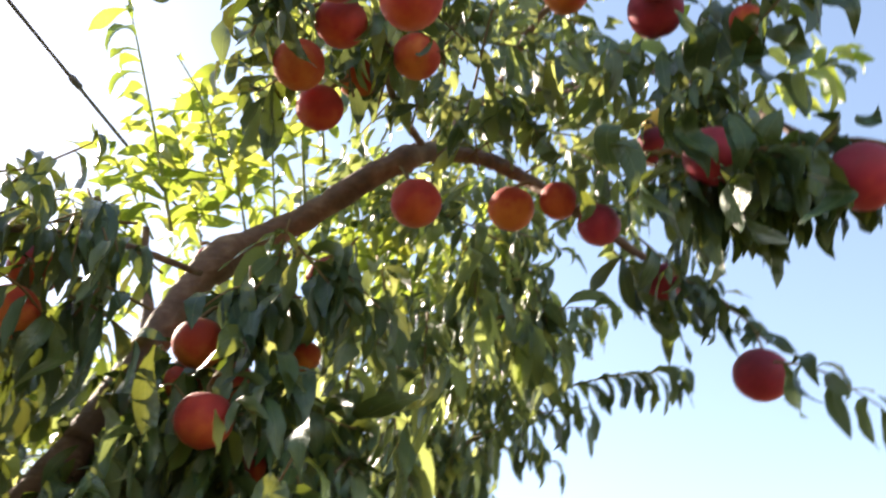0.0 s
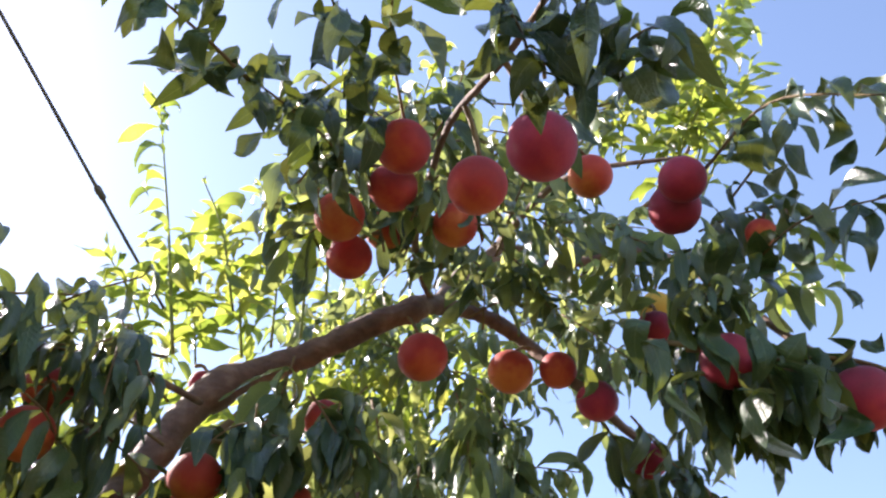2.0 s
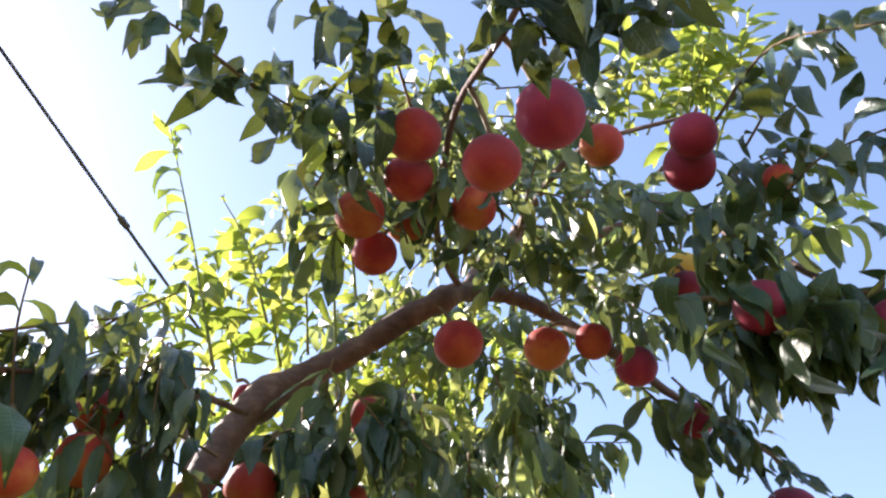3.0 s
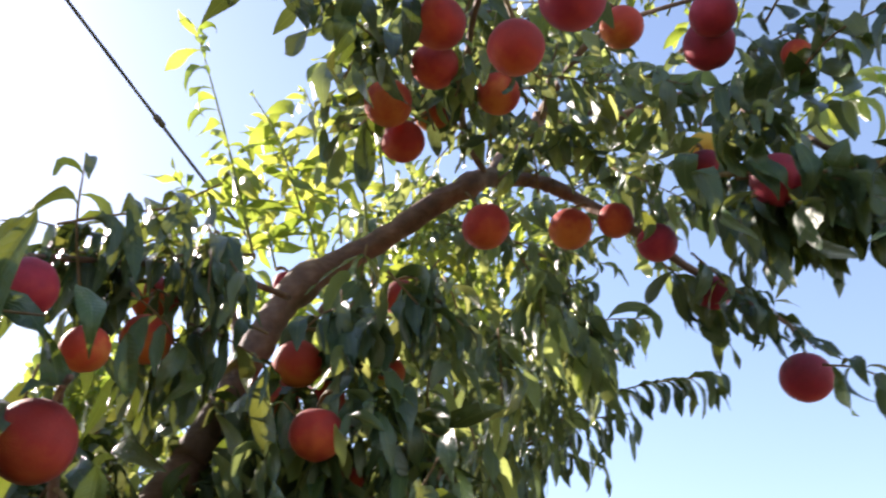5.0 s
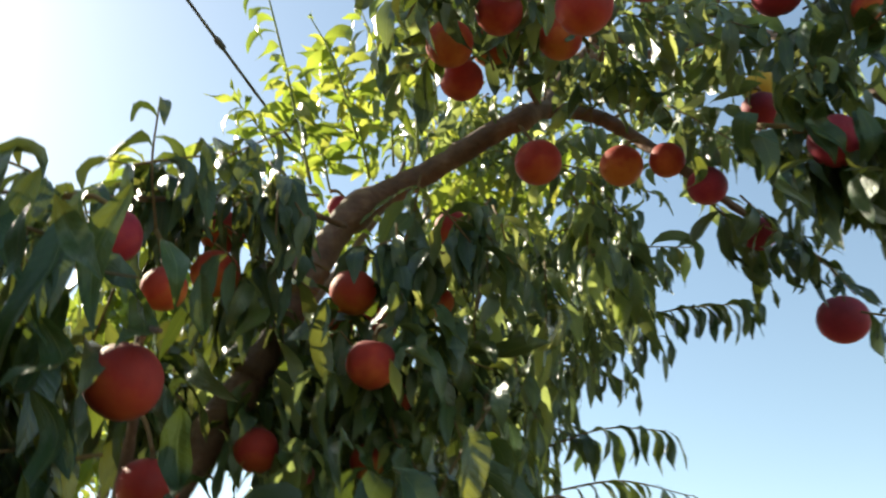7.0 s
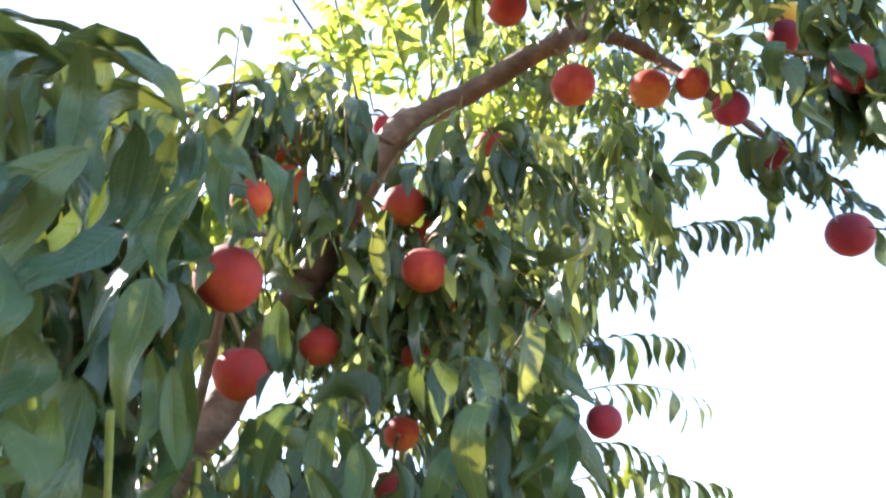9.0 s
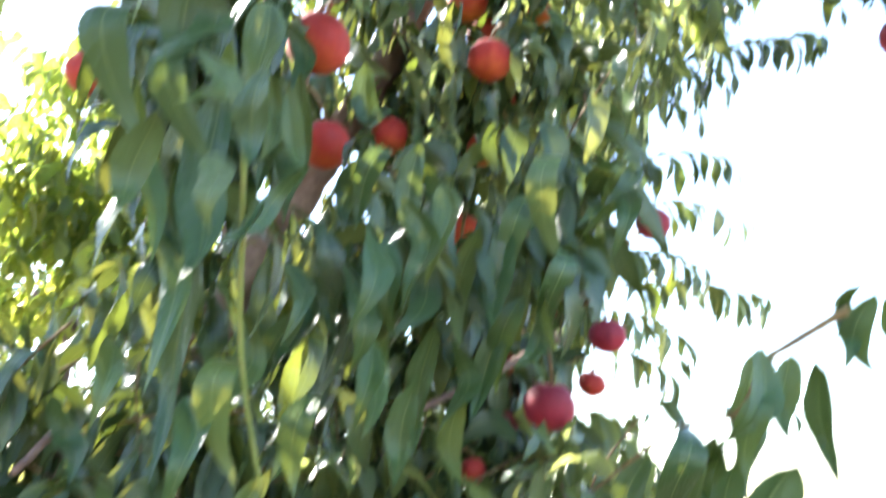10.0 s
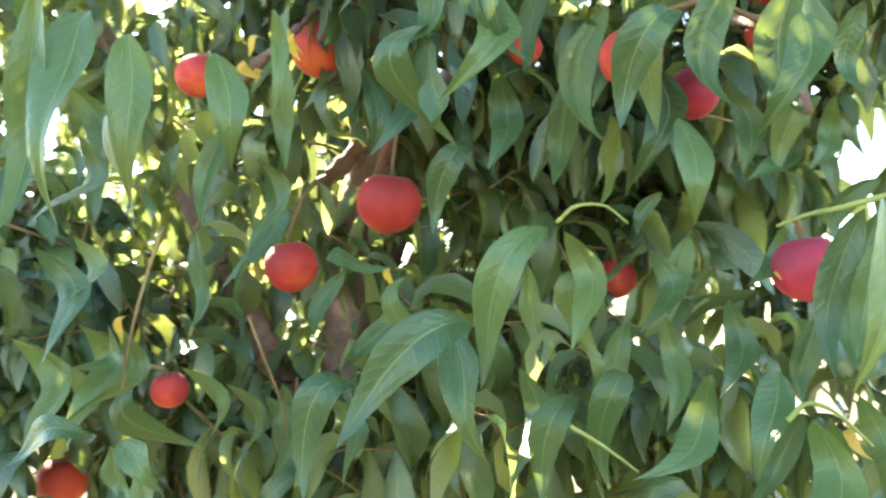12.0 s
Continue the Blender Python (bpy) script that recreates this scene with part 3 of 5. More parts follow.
# ---------- fruit ----------
peach(-0.110, 0.606, 2.604, 0.069, "red")
peach(-0.182, 0.796, 2.665, 0.072, "orange")
peach(-0.165, 0.879, 2.668, 0.069, "red")
peach(-0.116, 0.911, 2.764, 0.066, "orange")
peach(-0.024, 0.581, 2.521, 0.069, "red")
peach(0.025, 0.473, 2.470, 0.074, "crimson")
peach(0.205, 0.830, 2.867, 0.073, "orange")
peach(0.323, 0.796, 2.775, 0.082, "crimson")
peach(-0.030, 1.063, 2.639, 0.082, "red")
peach(0.128, 1.123, 2.675, 0.079, "orange")
peach(0.398, 1.088, 2.830, 0.065, "yellow")
peach(0.389, 1.211, 2.584, 0.065, "crimson")
peach(0.522, 0.788, 2.444, 0.086, "crimson")
peach(0.553, 1.306, 2.454, 0.095, "crimson")
peach(-0.513, 0.902, 2.401, 0.067, "red")
peach(-0.338, 1.068, 2.388, 0.076, "orange")
peach(-0.297, 1.011, 2.241, 0.077, "red")
peach(-0.518, 0.671, 2.082, 0.082, "red")
peach(-0.538, 0.855, 2.020, 0.075, "red")
peach(-0.471, 1.100, 2.139, 0.068, "red")
peach(-0.349, 1.443, 2.071, 0.073, "orange")
peach(0.074, 1.552, 2.126, 0.077, "crimson")
peach(-0.195, 1.114, 1.672, 0.087, "crimson")
peach(-0.864, 0.813, 1.469, 0.084, "red")
peach(-0.790, 0.850, 1.260, 0.085, "red")
peach(-0.939, 0.848, 1.185, 0.075, "red")
peach(-0.293, 0.684, 1.136, 0.064, "crimson")
peach(-0.445, 0.708, 1.362, 0.066, "red")
peach(-1.323, 0.828, 0.887, 0.075, "orange")
peach(-0.115, 0.700, 2.633, 0.066, "red")
peach(-0.022, 0.774, 2.654, 0.064, "orange")
peach(0.315, 0.737, 2.775, 0.073, "crimson")
peach(0.424, 0.750, 2.692, 0.046, "orange")
peach(0.368, 1.042, 2.737, 0.071, "crimson")
peach(0.343, 0.784, 2.476, 0.075, "crimson", veiled=True)
peach(-0.499, 0.856, 2.308, 0.066, "orange")
peach(-0.178, 1.156, 2.561, 0.068, "red", veiled=True)
peach(0.257, 1.067, 2.594, 0.068, "crimson")
peach(0.204, 1.094, 2.667, 0.065, "red")
peach(-0.392, 1.202, 2.636, 0.045, "crimson")
peach(-0.544, 0.630, 2.234, 0.061, "crimson", veiled=True)
peach(-0.521, 0.739, 2.225, 0.055, "orange", veiled=True)
peach(-0.307, 1.160, 2.371, 0.071, "red")
peach(-0.271, 1.196, 2.257, 0.055, "red")
peach(-0.172, 1.237, 2.307, 0.051, "orange")
peach(-0.419, 1.258, 2.172, 0.041, "red")
peach(-0.170, 1.248, 2.295, 0.049, "red")
peach(-0.374, 1.140, 2.365, 0.059, "orange", veiled=True)
peach(-0.403, 1.113, 2.108, 0.035, "crimson")
peach(-0.307, 1.161, 2.139, 0.061, "orange")
peach(-0.308, 0.976, 1.848, 0.037, "red")
peach(-0.254, 0.976, 1.845, 0.036, "crimson")
peach(-0.068, 1.318, 1.827, 0.071, "crimson")
peach(-0.187, 0.978, 1.813, 0.036, "red")
peach(-0.203, 1.151, 2.412, 0.052, "orange")
peach(-0.352, 1.112, 1.909, 0.061, "red")
peach(-0.318, 1.155, 1.569, 0.047, "red")
peach(-0.256, 1.188, 1.651, 0.035, "crimson")
peach(-0.100, 1.306, 1.734, 0.052, "red")
peach(-0.259, 1.312, 1.776, 0.056, "red")
peach(-0.721, 0.805, 1.454, 0.041, "red")
peach(-0.982, 0.704, 1.418, 0.056, "red")
peach(-0.544, 1.107, 1.160, 0.061, "red")
peach(-1.070, 0.758, 1.025, 0.050, "red")
peach(-0.832, 0.911, 1.051, 0.050, "red")
peach(-0.861, 0.923, 1.527, 0.048, "crimson")
peach(-0.323, 0.974, 1.452, 0.039, "red")
peach(-0.392, 0.766, 1.332, 0.058, "crimson")
peach(-0.618, 0.927, 1.465, 0.047, "red")
peach(-0.878, 0.801, 2.104, 0.069, "red")

# thin twigs low on the near side
limb("twig", [(-0.923, 0.569, 1.210), (-0.928, 0.551, 1.161), (-0.936, 0.541, 1.114), (-0.941, 0.533, 1.069), (-0.947, 0.534, 1.035)], 0.0022, 0.0012, tree, mat=TWIG, rough=0.05, sides=6)
limb("twig", [(-0.520, 0.666, 1.193), (-0.499, 0.662, 1.207), (-0.475, 0.682, 1.208), (-0.458, 0.712, 1.193)], 0.0022, 0.0012, tree, mat=GREEN_TWIG, rough=0.05, sides=6)
limb("spur", [(-0.930, 0.729, 1.414), (-0.897, 0.718, 1.429), (-0.878, 0.734, 1.453), (-0.854, 0.781, 1.507)], 0.0065, 0.004, tree, rough=0.14, sides=8, knots=((0.3, 0.4, 0.08), (0.7, 0.5, 0.06)))
limb("twig", [(-0.875, 0.791, 1.339), (-0.865, 0.816, 1.338), (-0.877, 0.876, 1.343)], 0.0025, 0.0015, tree, mat=TWIG, rough=0.05, sides=6)
limb("twig", [(-0.450, 0.752, 1.254), (-0.427, 0.747, 1.290), (-0.391, 0.770, 1.309), (-0.354, 0.817, 1.308)], 0.0026, 0.0016, tree, mat=TWIG, rough=0.05, sides=6)
limb("twig", [(-0.226, 0.664, 1.194), (-0.258, 0.663, 1.187), (-0.290, 0.672, 1.183), (-0.317, 0.684, 1.176)], 0.0030, 0.0016, tree, mat=GREEN_TWIG, rough=0.05, sides=6)
limb("twig", [(-0.318, 0.593, 1.008), (-0.302, 0.598, 1.021), (-0.281, 0.618, 1.012), (-0.253, 0.654, 0.981)], 0.0024, 0.0014, tree, mat=GREEN_TWIG, rough=0.05, sides=6)
limb("twig", [(-0.506, 0.627, 0.998), (-0.478, 0.640, 0.978), (-0.452, 0.664, 0.952)], 0.0020, 0.0012, tree, mat=GREEN_TWIG, rough=0.05, sides=6)
limb("twig", [(-0.892, 0.678, 1.114), (-0.877, 0.689, 1.061), (-0.873, 0.718, 1.007), (-0.887, 0.751, 0.950)], 0.0022, 0.0012, tree, mat=TWIG, rough=0.05, sides=6)

for spot in ((-0.74, 1.10, 1.83), (-0.70, 1.11, 1.91), (-0.66, 1.12, 1.99), (-0.616, 1.132, 2.07), (-0.56, 1.145, 2.18), (-0.503, 1.156, 2.283), (-0.431, 1.146, 2.442), (-0.358, 1.138, 2.58), (-0.236, 1.147, 2.67), (-0.14, 1.11, 2.71), (-0.02, 1.11, 2.79), (0.086, 1.131, 2.798), (0.160, 1.136, 2.752)):
    keep_open(*spot, 0.034 if spot[2] > 2.3 else 0.05)
keep_open(-0.349, 1.443, 2.071, 0.085)
keep_open(-0.307, 1.160, 2.376, 0.040)
sunbeam(-0.307, 1.160, 2.390, 0.06)
keep_open(-1.323, 0.828, 0.887, 0.07)
keep_open(-0.518, 0.671, 2.082, 0.07)
for spot in ((-0.96, 1.035, 1.345), (-0.93, 1.03, 1.375), (-0.90, 1.022, 1.40)):
    keep_open(*spot, 0.05)
for spot in ((-0.315, 1.165, 2.40), (-0.03, 1.063, 2.65), (0.224, 1.03, 2.62), (-0.44, 1.146, 2.42), (-0.95, 1.035, 1.36), (-0.90, 1.02, 1.40)):
    sunbeam(*spot, 0.05 if spot[2] > 2 else 0.12)
for spot in np.random.default_rng(5).uniform((-0.22, 1.38, 2.12), (0.26, 1.56, 2.72), (26, 3)):
    sunbeam(*spot, 0.055)
for *spot, radius in ((-1.60, 1.66, 2.33, 0.14), (-1.42, 1.69, 2.17, 0.13), (-1.33, 1.70, 2.38, 0.13), (-1.18, 1.71, 2.21, 0.09), (-1.12, 1.72, 2.40, 0.07), (-1.52, 1.66, 2.06, 0.07)):
    OPEN.append((np.array((-0.35, -0.28, 1.34)), np.array(spot) - (-0.35, -0.28, 1.34), radius))
for spot in np.random.default_rng(6).uniform((-0.05, 1.05, 2.84), (0.32, 1.35, 3.15), (12, 3)):
    sunbeam(*spot, 0.06)
for spot in np.random.default_rng(7).uniform((-0.28, 0.70, 2.66), (0.02, 0.95, 2.90), (9, 3)):
    sunbeam(*spot, 0.05)

crown, young_lit, middle, inner, shade_crown = Foliage(), Foliage(), Foliage(), Foliage(joined=True), Foliage(joined=True)
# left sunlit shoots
shoot(young_lit, tree, (-0.436, 1.128, 2.638), (-0.557, 0.969, 3.083), leaves=40, size=0.088, sag=0.22, green=True, bow=0)
shoot(young_lit, tree, (-0.481, 1.168, 2.654), (-0.594, 1.123, 2.827), leaves=24, size=0.079, sag=0.25, green=True)
shoot(young_lit, tree, (-0.416, 1.224, 2.686), (-0.487, 1.133, 2.857), leaves=24, size=0.088, sag=0.25, green=True)
shoot(young_lit, tree, (-0.340, 1.219, 2.712), (-0.430, 1.124, 2.956), leaves=35, size=0.088, sag=0.22, green=True)
shoot(young_lit, tree, (-0.297, 1.250, 2.763), (-0.367, 1.107, 3.055), leaves=35, size=0.088, sag=0.22, green=True)
shoot(young_lit, tree, (-0.249, 1.278, 2.814), (-0.302, 1.018, 3.202), leaves=46, size=0.088, sag=0.22, green=True)
shoot(young_lit, tree, (-0.211, 1.223, 2.885), (-0.240, 0.981, 3.296), leaves=40, size=0.079, sag=0.22, green=True)
shoot(young_lit, tree, (-0.174, 1.182, 3.003), (-0.136, 0.975, 3.363), leaves=35, size=0.079, sag=0.22, green=True)
shoot(young_lit, tree, (-0.106, 1.180, 3.005), (-0.041, 0.949, 3.377), leaves=35, size=0.079, sag=0.22, green=True)
shoot(young_lit, tree, (-0.467, 1.150, 2.596), (-0.640, 1.126, 2.722), leaves=22, size=0.079, sag=0.28, green=True)
shoot(young_lit, tree, (-0.500, 1.149, 2.583), (-0.586, 1.161, 2.704), leaves=19, size=0.079, sag=0.3, green=True)
shoot(young_lit, tree, (-0.351, 1.091, 2.710), (-0.445, 1.000, 2.929), leaves=30, size=0.088, sag=0.25, green=True)
# dark shoot above, nearer
shoot(crown, tree, (-0.168, 0.719, 2.683), (-0.298, 0.509, 2.577), leaves=20, size=0.085, sag=0.35)
shoot(crown, tree, (-0.286, 0.519, 2.572), (-0.380, 0.346, 2.477), leaves=16, size=0.09, sag=0.35)
shoot(crown, tree, (-0.229, 0.725, 2.673), (-0.267, 0.561, 2.669), leaves=12, size=0.085, sag=0.35)
shoot(crown, tree, (-0.139, 0.626, 2.631), (-0.218, 0.388, 2.603), leaves=14, size=0.10, sag=0.35)
shoot(crown, tree, (-0.112, 0.602, 2.648), (-0.143, 0.398, 2.659), leaves=14, size=0.10, sag=0.3)
shoot(crown, tree, (-0.166, 0.840, 2.709), (-0.232, 0.793, 2.610), leaves=10, size=0.10, sag=0.4)
shoot(crown, tree, (-0.077, 0.690, 2.705), (-0.038, 0.593, 2.771), leaves=14, size=0.09, sag=0.35)
# above the big peach
shoot(crown, tree, (-0.005, 0.386, 2.445), (-0.056, 0.278, 2.400), leaves=10, size=0.085, sag=0.3)
shoot(crown, tree, (0.020, 0.378, 2.445), (0.008, 0.252, 2.379), leaves=11, size=0.085, sag=0.3)
shoot(crown, tree, (0.047, 0.414, 2.451), (0.073, 0.264, 2.377), leaves=12, size=0.085, sag=0.3, bare=0.35)
shoot(crown, tree, (0.005, 0.378, 2.448), (-0.028, 0.235, 2.394), leaves=9, size=0.085, sag=0.3)
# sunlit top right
shoot(young_lit, tree, (0.492, 1.149, 3.233), (0.663, 0.870, 3.714), leaves=36, size=0.10, sag=0.2, green=True)
shoot(young_lit, tree, (0.430, 1.125, 3.277), (0.584, 0.998, 3.558), leaves=24, size=0.10, sag=0.2, green=True)
shoot(young_lit, tree, (0.367, 1.074, 3.208), (0.387, 0.972, 3.400), leaves=20, size=0.10, sag=0.2, green=True)
shoot(young_lit, tree, (0.545, 1.096, 3.252), (0.678, 1.040, 3.491), leaves=20, size=0.10, sag=0.22, green=True)
# right
shoot(crown, tree, (0.355, 0.739, 2.808), (0.436, 0.451, 2.624), leaves=18, size=0.085, sag=0.4)
shoot(crown, tree, (0.397, 0.760, 2.770), (0.435, 0.557, 2.759), leaves=14, size=0.085, sag=0.4)
shoot(crown, tree, (0.414, 0.794, 2.659), (0.457, 0.541, 2.550), leaves=18, size=0.095, sag=0.4)
shoot(crown, tree, (0.380, 0.842, 2.781), (0.470, 0.736, 2.748), leaves=18, size=0.09, sag=0.4)
shoot(crown, tree, (0.358, 0.912, 2.799), (0.447, 0.866, 2.720), leaves=18, size=0.10, sag=0.4)
shoot(crown, tree, (0.331, 0.943, 2.627), (0.417, 0.772, 2.434), leaves=22, size=0.095, sag=0.8)
shoot(crown, tree, (0.322, 1.027, 2.697), (0.380, 0.972, 2.564), leaves=18, size=0.10, sag=0.45)
shoot(crown, tree, (0.332, 1.120, 2.609), (0.455, 1.209, 2.512), leaves=20, size=0.085, sag=0.4)
shoot(crown, tree, (0.375, 1.144, 2.558), (0.529, 1.193, 2.447), leaves=22, size=0.075, sag=0.4)
shoot(crown, tree, (0.524, 1.180, 2.409), (0.610, 1.081, 2.281), leaves=9, size=0.10, sag=0.35)
shoot(crown, tree, (0.298, 1.178, 2.630), (0.399, 1.267, 2.549), leaves=18, size=0.10, sag=0.4)
# right hanging shoots, seen against the sky
sickle_shoot(crown, tree, (0.084, 1.863, 2.603), (0.540, 1.713, 2.692), 30, 0.12)
sickle_shoot(crown, tree, (0.060, 1.840, 2.570), (0.330, 1.800, 2.640), 12, 0.12)
sickle_shoot(crown, tree, (0.090, 1.832, 2.560), (0.270, 1.850, 2.530), 9, 0.095)
sickle_shoot(crown, tree, (0.060, 1.945, 2.405), (0.345, 1.890, 2.428), 11)
sickle_shoot(crown, tree, (0.070, 1.967, 2.300), (0.410, 2.000, 2.299), 11, 0.13)
sickle_shoot(crown, tree, (0.030, 1.812, 2.128), (0.260, 1.870, 2.110), 13)
sickle_shoot(crown, tree, (0.030, 1.926, 2.060), (0.455, 2.041, 2.069), 18)
sickle_shoot(crown, tree, (0.000, 1.842, 1.992), (0.250, 2.000, 1.930), 13, 0.12)
sickle_shoot(crown, tree, (0.000, 1.900, 1.900), (0.190, 1.907, 1.830), 10, 0.12)
shoot(crown, tree, (-0.034, 1.882, 1.619), (0.297, 1.822, 1.468), leaves=22, size=0.11, sag=0.5)
shoot(middle, tree, (0.035, 1.661, 2.680), (0.330, 1.667, 2.765), leaves=22, size=0.11, sag=0.5)
shoot(middle, tree, (0.108, 1.522, 2.708), (0.370, 1.549, 2.750), leaves=22, size=0.11, sag=0.5)
# dark branch with leaves hanging in a row before the sky
limb("limb", [(0.300, 0.960, 2.640), (0.332, 0.873, 2.570), (0.420, 0.815, 2.515), (0.522, 0.775, 2.494), (0.645, 0.789, 2.465)], 0.005, 0.0022, tree, mat=TWIG, sides=6)
sickle_shoot(crown, tree, (0.332, 0.873, 2.560), (0.505, 0.790, 2.495), 17, 0.105, 0.01, 1.35)
sickle_shoot(crown, tree, (0.309, 0.800, 2.462), (0.446, 0.745, 2.440), 13, 0.10, 0.02, 1.4)
sickle_shoot(crown, tree, (0.330, 0.850, 2.500), (0.470, 0.800, 2.470), 15, 0.10, 0.01, 1.4)
sickle_shoot(crown, tree, (0.350, 0.900, 2.470), (0.480, 0.850, 2.450), 12, 0.09, 0.0, 1.3)
sickle_shoot(crown, tree, (0.325, 0.850, 2.450), (0.470, 0.800, 2.440), 16, 0.09, 0.0, 1.4)
sickle_shoot(crown, tree, (0.400, 0.860, 2.490), (0.540, 0.830, 2.460), 14, 0.09, 0.0, 1.4)
clump(crown, tree, 0.37, 0.85, 2.47, 0.06, 0.05, 0.02, 9, 0.085, 0.9, 9, 0.10, -0.5)
sickle_shoot(crown, tree, (0.512, 0.781, 2.497), (0.645, 0.789, 2.470), 9, 0.095, 0.0, 1.3)
clump(crown, tree, -0.52, 0.82, 2.385, 0.17, 0.12, 0.035, 11, 0.105, 0.8, 8, 0.15, -0.1, 0.78)
clump(crown, tree, -0.46, 0.86, 2.33, 0.10, 0.10, 0.05, 6, 0.105, 0.8, 8, 0.15, -0.2, 0.85)
clump(crown, tree, -0.416, 0.834, 2.406, 0.06, 0.06, 0.03, 5, 0.10, 0.8, 7, 0.13, -0.2, 0.85)
clump(crown, tree, -0.255, 1.033, 2.428, 0.05, 0.04, 0.03, 5, 0.11, 0.9, 8, 0.13, -0.6, 1.1)
clump(crown, tree, -0.164, 1.029, 2.465, 0.04, 0.04, 0.03, 4, 0.10, 0.9, 7, 0.12, -0.6, 1.1)
# left dark branch
shoot(crown, tree, (-0.395, 1.022, 2.478), (-0.469, 0.880, 2.477), leaves=16, size=0.095, sag=0.75, bow=0.01, spread=0.7, wide=0.78)
shoot(crown, tree, (-0.439, 0.906, 2.452), (-0.530, 0.791, 2.386), leaves=16, size=0.10, sag=0.75, bow=0.01, spread=0.7, wide=0.78)
shoot(crown, tree, (-0.533, 0.836, 2.414), (-0.590, 0.720, 2.354), leaves=16, size=0.10, sag=0.75, bow=0.01, spread=0.7, wide=0.78)
shoot(crown, tree, (-0.578, 0.730, 2.347), (-0.620, 0.619, 2.278), leaves=12, size=0.11, sag=0.75, bow=0.01, spread=0.7, wide=0.78)
shoot(crown, tree, (-0.610, 0.624, 2.280), (-0.625, 0.446, 2.216), leaves=12, size=0.11, sag=0.75, bow=0.01, spread=0.7, wide=0.78)
shoot(crown, tree, (-0.631, 0.765, 2.350), (-0.657, 0.677, 2.253), leaves=12, size=0.11, sag=0.75, bow=0.01, spread=0.7, wide=0.78)
shoot(crown, tree, (-0.455, 0.978, 2.425), (-0.494, 0.914, 2.300), leaves=14, size=0.11, sag=0.75, bow=0.01, spread=0.7, wide=0.78)
shoot(young_lit, tree, (-0.647, 1.109, 2.601), (-0.744, 1.091, 2.657), leaves=12, size=0.10, sag=0.3, green=True)
# round the upper fruit
shoot(middle, tree, (-0.247, 0.769, 2.694), (-0.186, 0.669, 2.653), leaves=8, size=0.10, sag=0.35)
shoot(middle, tree, (-0.083, 0.797, 2.677), (-0.057, 0.679, 2.646), leaves=8, size=0.10, sag=0.35)
shoot(middle, tree, (0.075, 0.902, 2.836), (0.199, 0.917, 2.794), leaves=16, size=0.10, sag=0.35)
shoot(middle, tree, (0.072, 0.943, 2.799), (0.175, 1.003, 2.713), leaves=18, size=0.10, sag=0.4)
shoot(middle, tree, (0.217, 1.033, 2.817), (0.300, 0.913, 2.762), leaves=18, size=0.10, sag=0.4)
shoot(middle, tree, (0.213, 1.074, 2.775), (0.302, 1.018, 2.649), leaves=18, size=0.10, sag=0.4)
shoot(middle, tree, (0.203, 0.957, 2.895), (0.310, 0.886, 2.784), leaves=18, size=0.10, sag=0.4)
clump(middle, tree, -0.05, 0.82, 2.72, 0.12, 0.10, 0.05, 9, 0.075, 0.4, 9, 0.14, 0.1)
clump(middle, tree, 0.06, 1.02, 2.80, 0.10, 0.08, 0.06, 8, 0.085, 0.4, 9, 0.15, 0.1)
# middle, hanging
shoot(middle, tree, (-0.236, 1.096, 2.636), (-0.256, 1.087, 2.471), leaves=16, size=0.12, sag=0.5)
shoot(middle, tree, (-0.143, 1.139, 2.586), (-0.189, 1.156, 2.464), leaves=16, size=0.12, sag=0.5)
shoot(middle, tree, (-0.102, 1.217, 2.649), (-0.088, 1.127, 2.417), leaves=16, size=0.12, sag=0.5)
shoot(middle, tree, (0.044, 1.194, 2.668), (0.071, 1.182, 2.500), leaves=16, size=0.12, sag=0.5)
shoot(middle, tree, (-0.014, 1.185, 2.510), (-0.023, 1.160, 2.349), leaves=14, size=0.12, sag=0.5)
shoot(middle, tree, (0.131, 1.326, 2.635), (0.188, 1.395, 2.497), leaves=18, size=0.12, sag=0.5)
shoot(middle, tree, (-0.304, 1.166, 2.524), (-0.261, 1.123, 2.409), leaves=12, size=0.12, sag=0.5)
shoot(middle, tree, (-0.136, 1.222, 2.453), (-0.128, 1.197, 2.277), leaves=18, size=0.13, sag=0.5)
shoot(middle, tree, (-0.068, 1.267, 2.363), (-0.037, 1.216, 2.223), leaves=18, size=0.13, sag=0.5)
# lower crown
shoot(young_lit, tree, (0.508, 1.076, 3.284), (0.607, 0.880, 3.613), leaves=30, size=0.10, sag=0.25, green=True)
shoot(young_lit, tree, (0.472, 1.183, 3.213), (0.525, 1.020, 3.444), leaves=26, size=0.10, sag=0.25, green=True)
shoot(young_lit, tree, (0.563, 1.158, 3.193), (0.690, 0.970, 3.528), leaves=26, size=0.10, sag=0.25, green=True)
shoot(young_lit, tree, (0.601, 1.123, 2.908), (0.770, 1.073, 2.996), leaves=20, size=0.10, sag=0.35, green=True)
shoot(crown, tree, (-0.506, 0.493, 2.140), (-0.564, 0.310, 2.075), leaves=13, size=0.11, sag=0.7, spread=0.5, wide=0.8)
shoot(crown, tree, (-0.547, 0.338, 2.085), (-0.619, 0.246, 2.005), leaves=14, size=0.12, sag=0.6, wide=0.9)
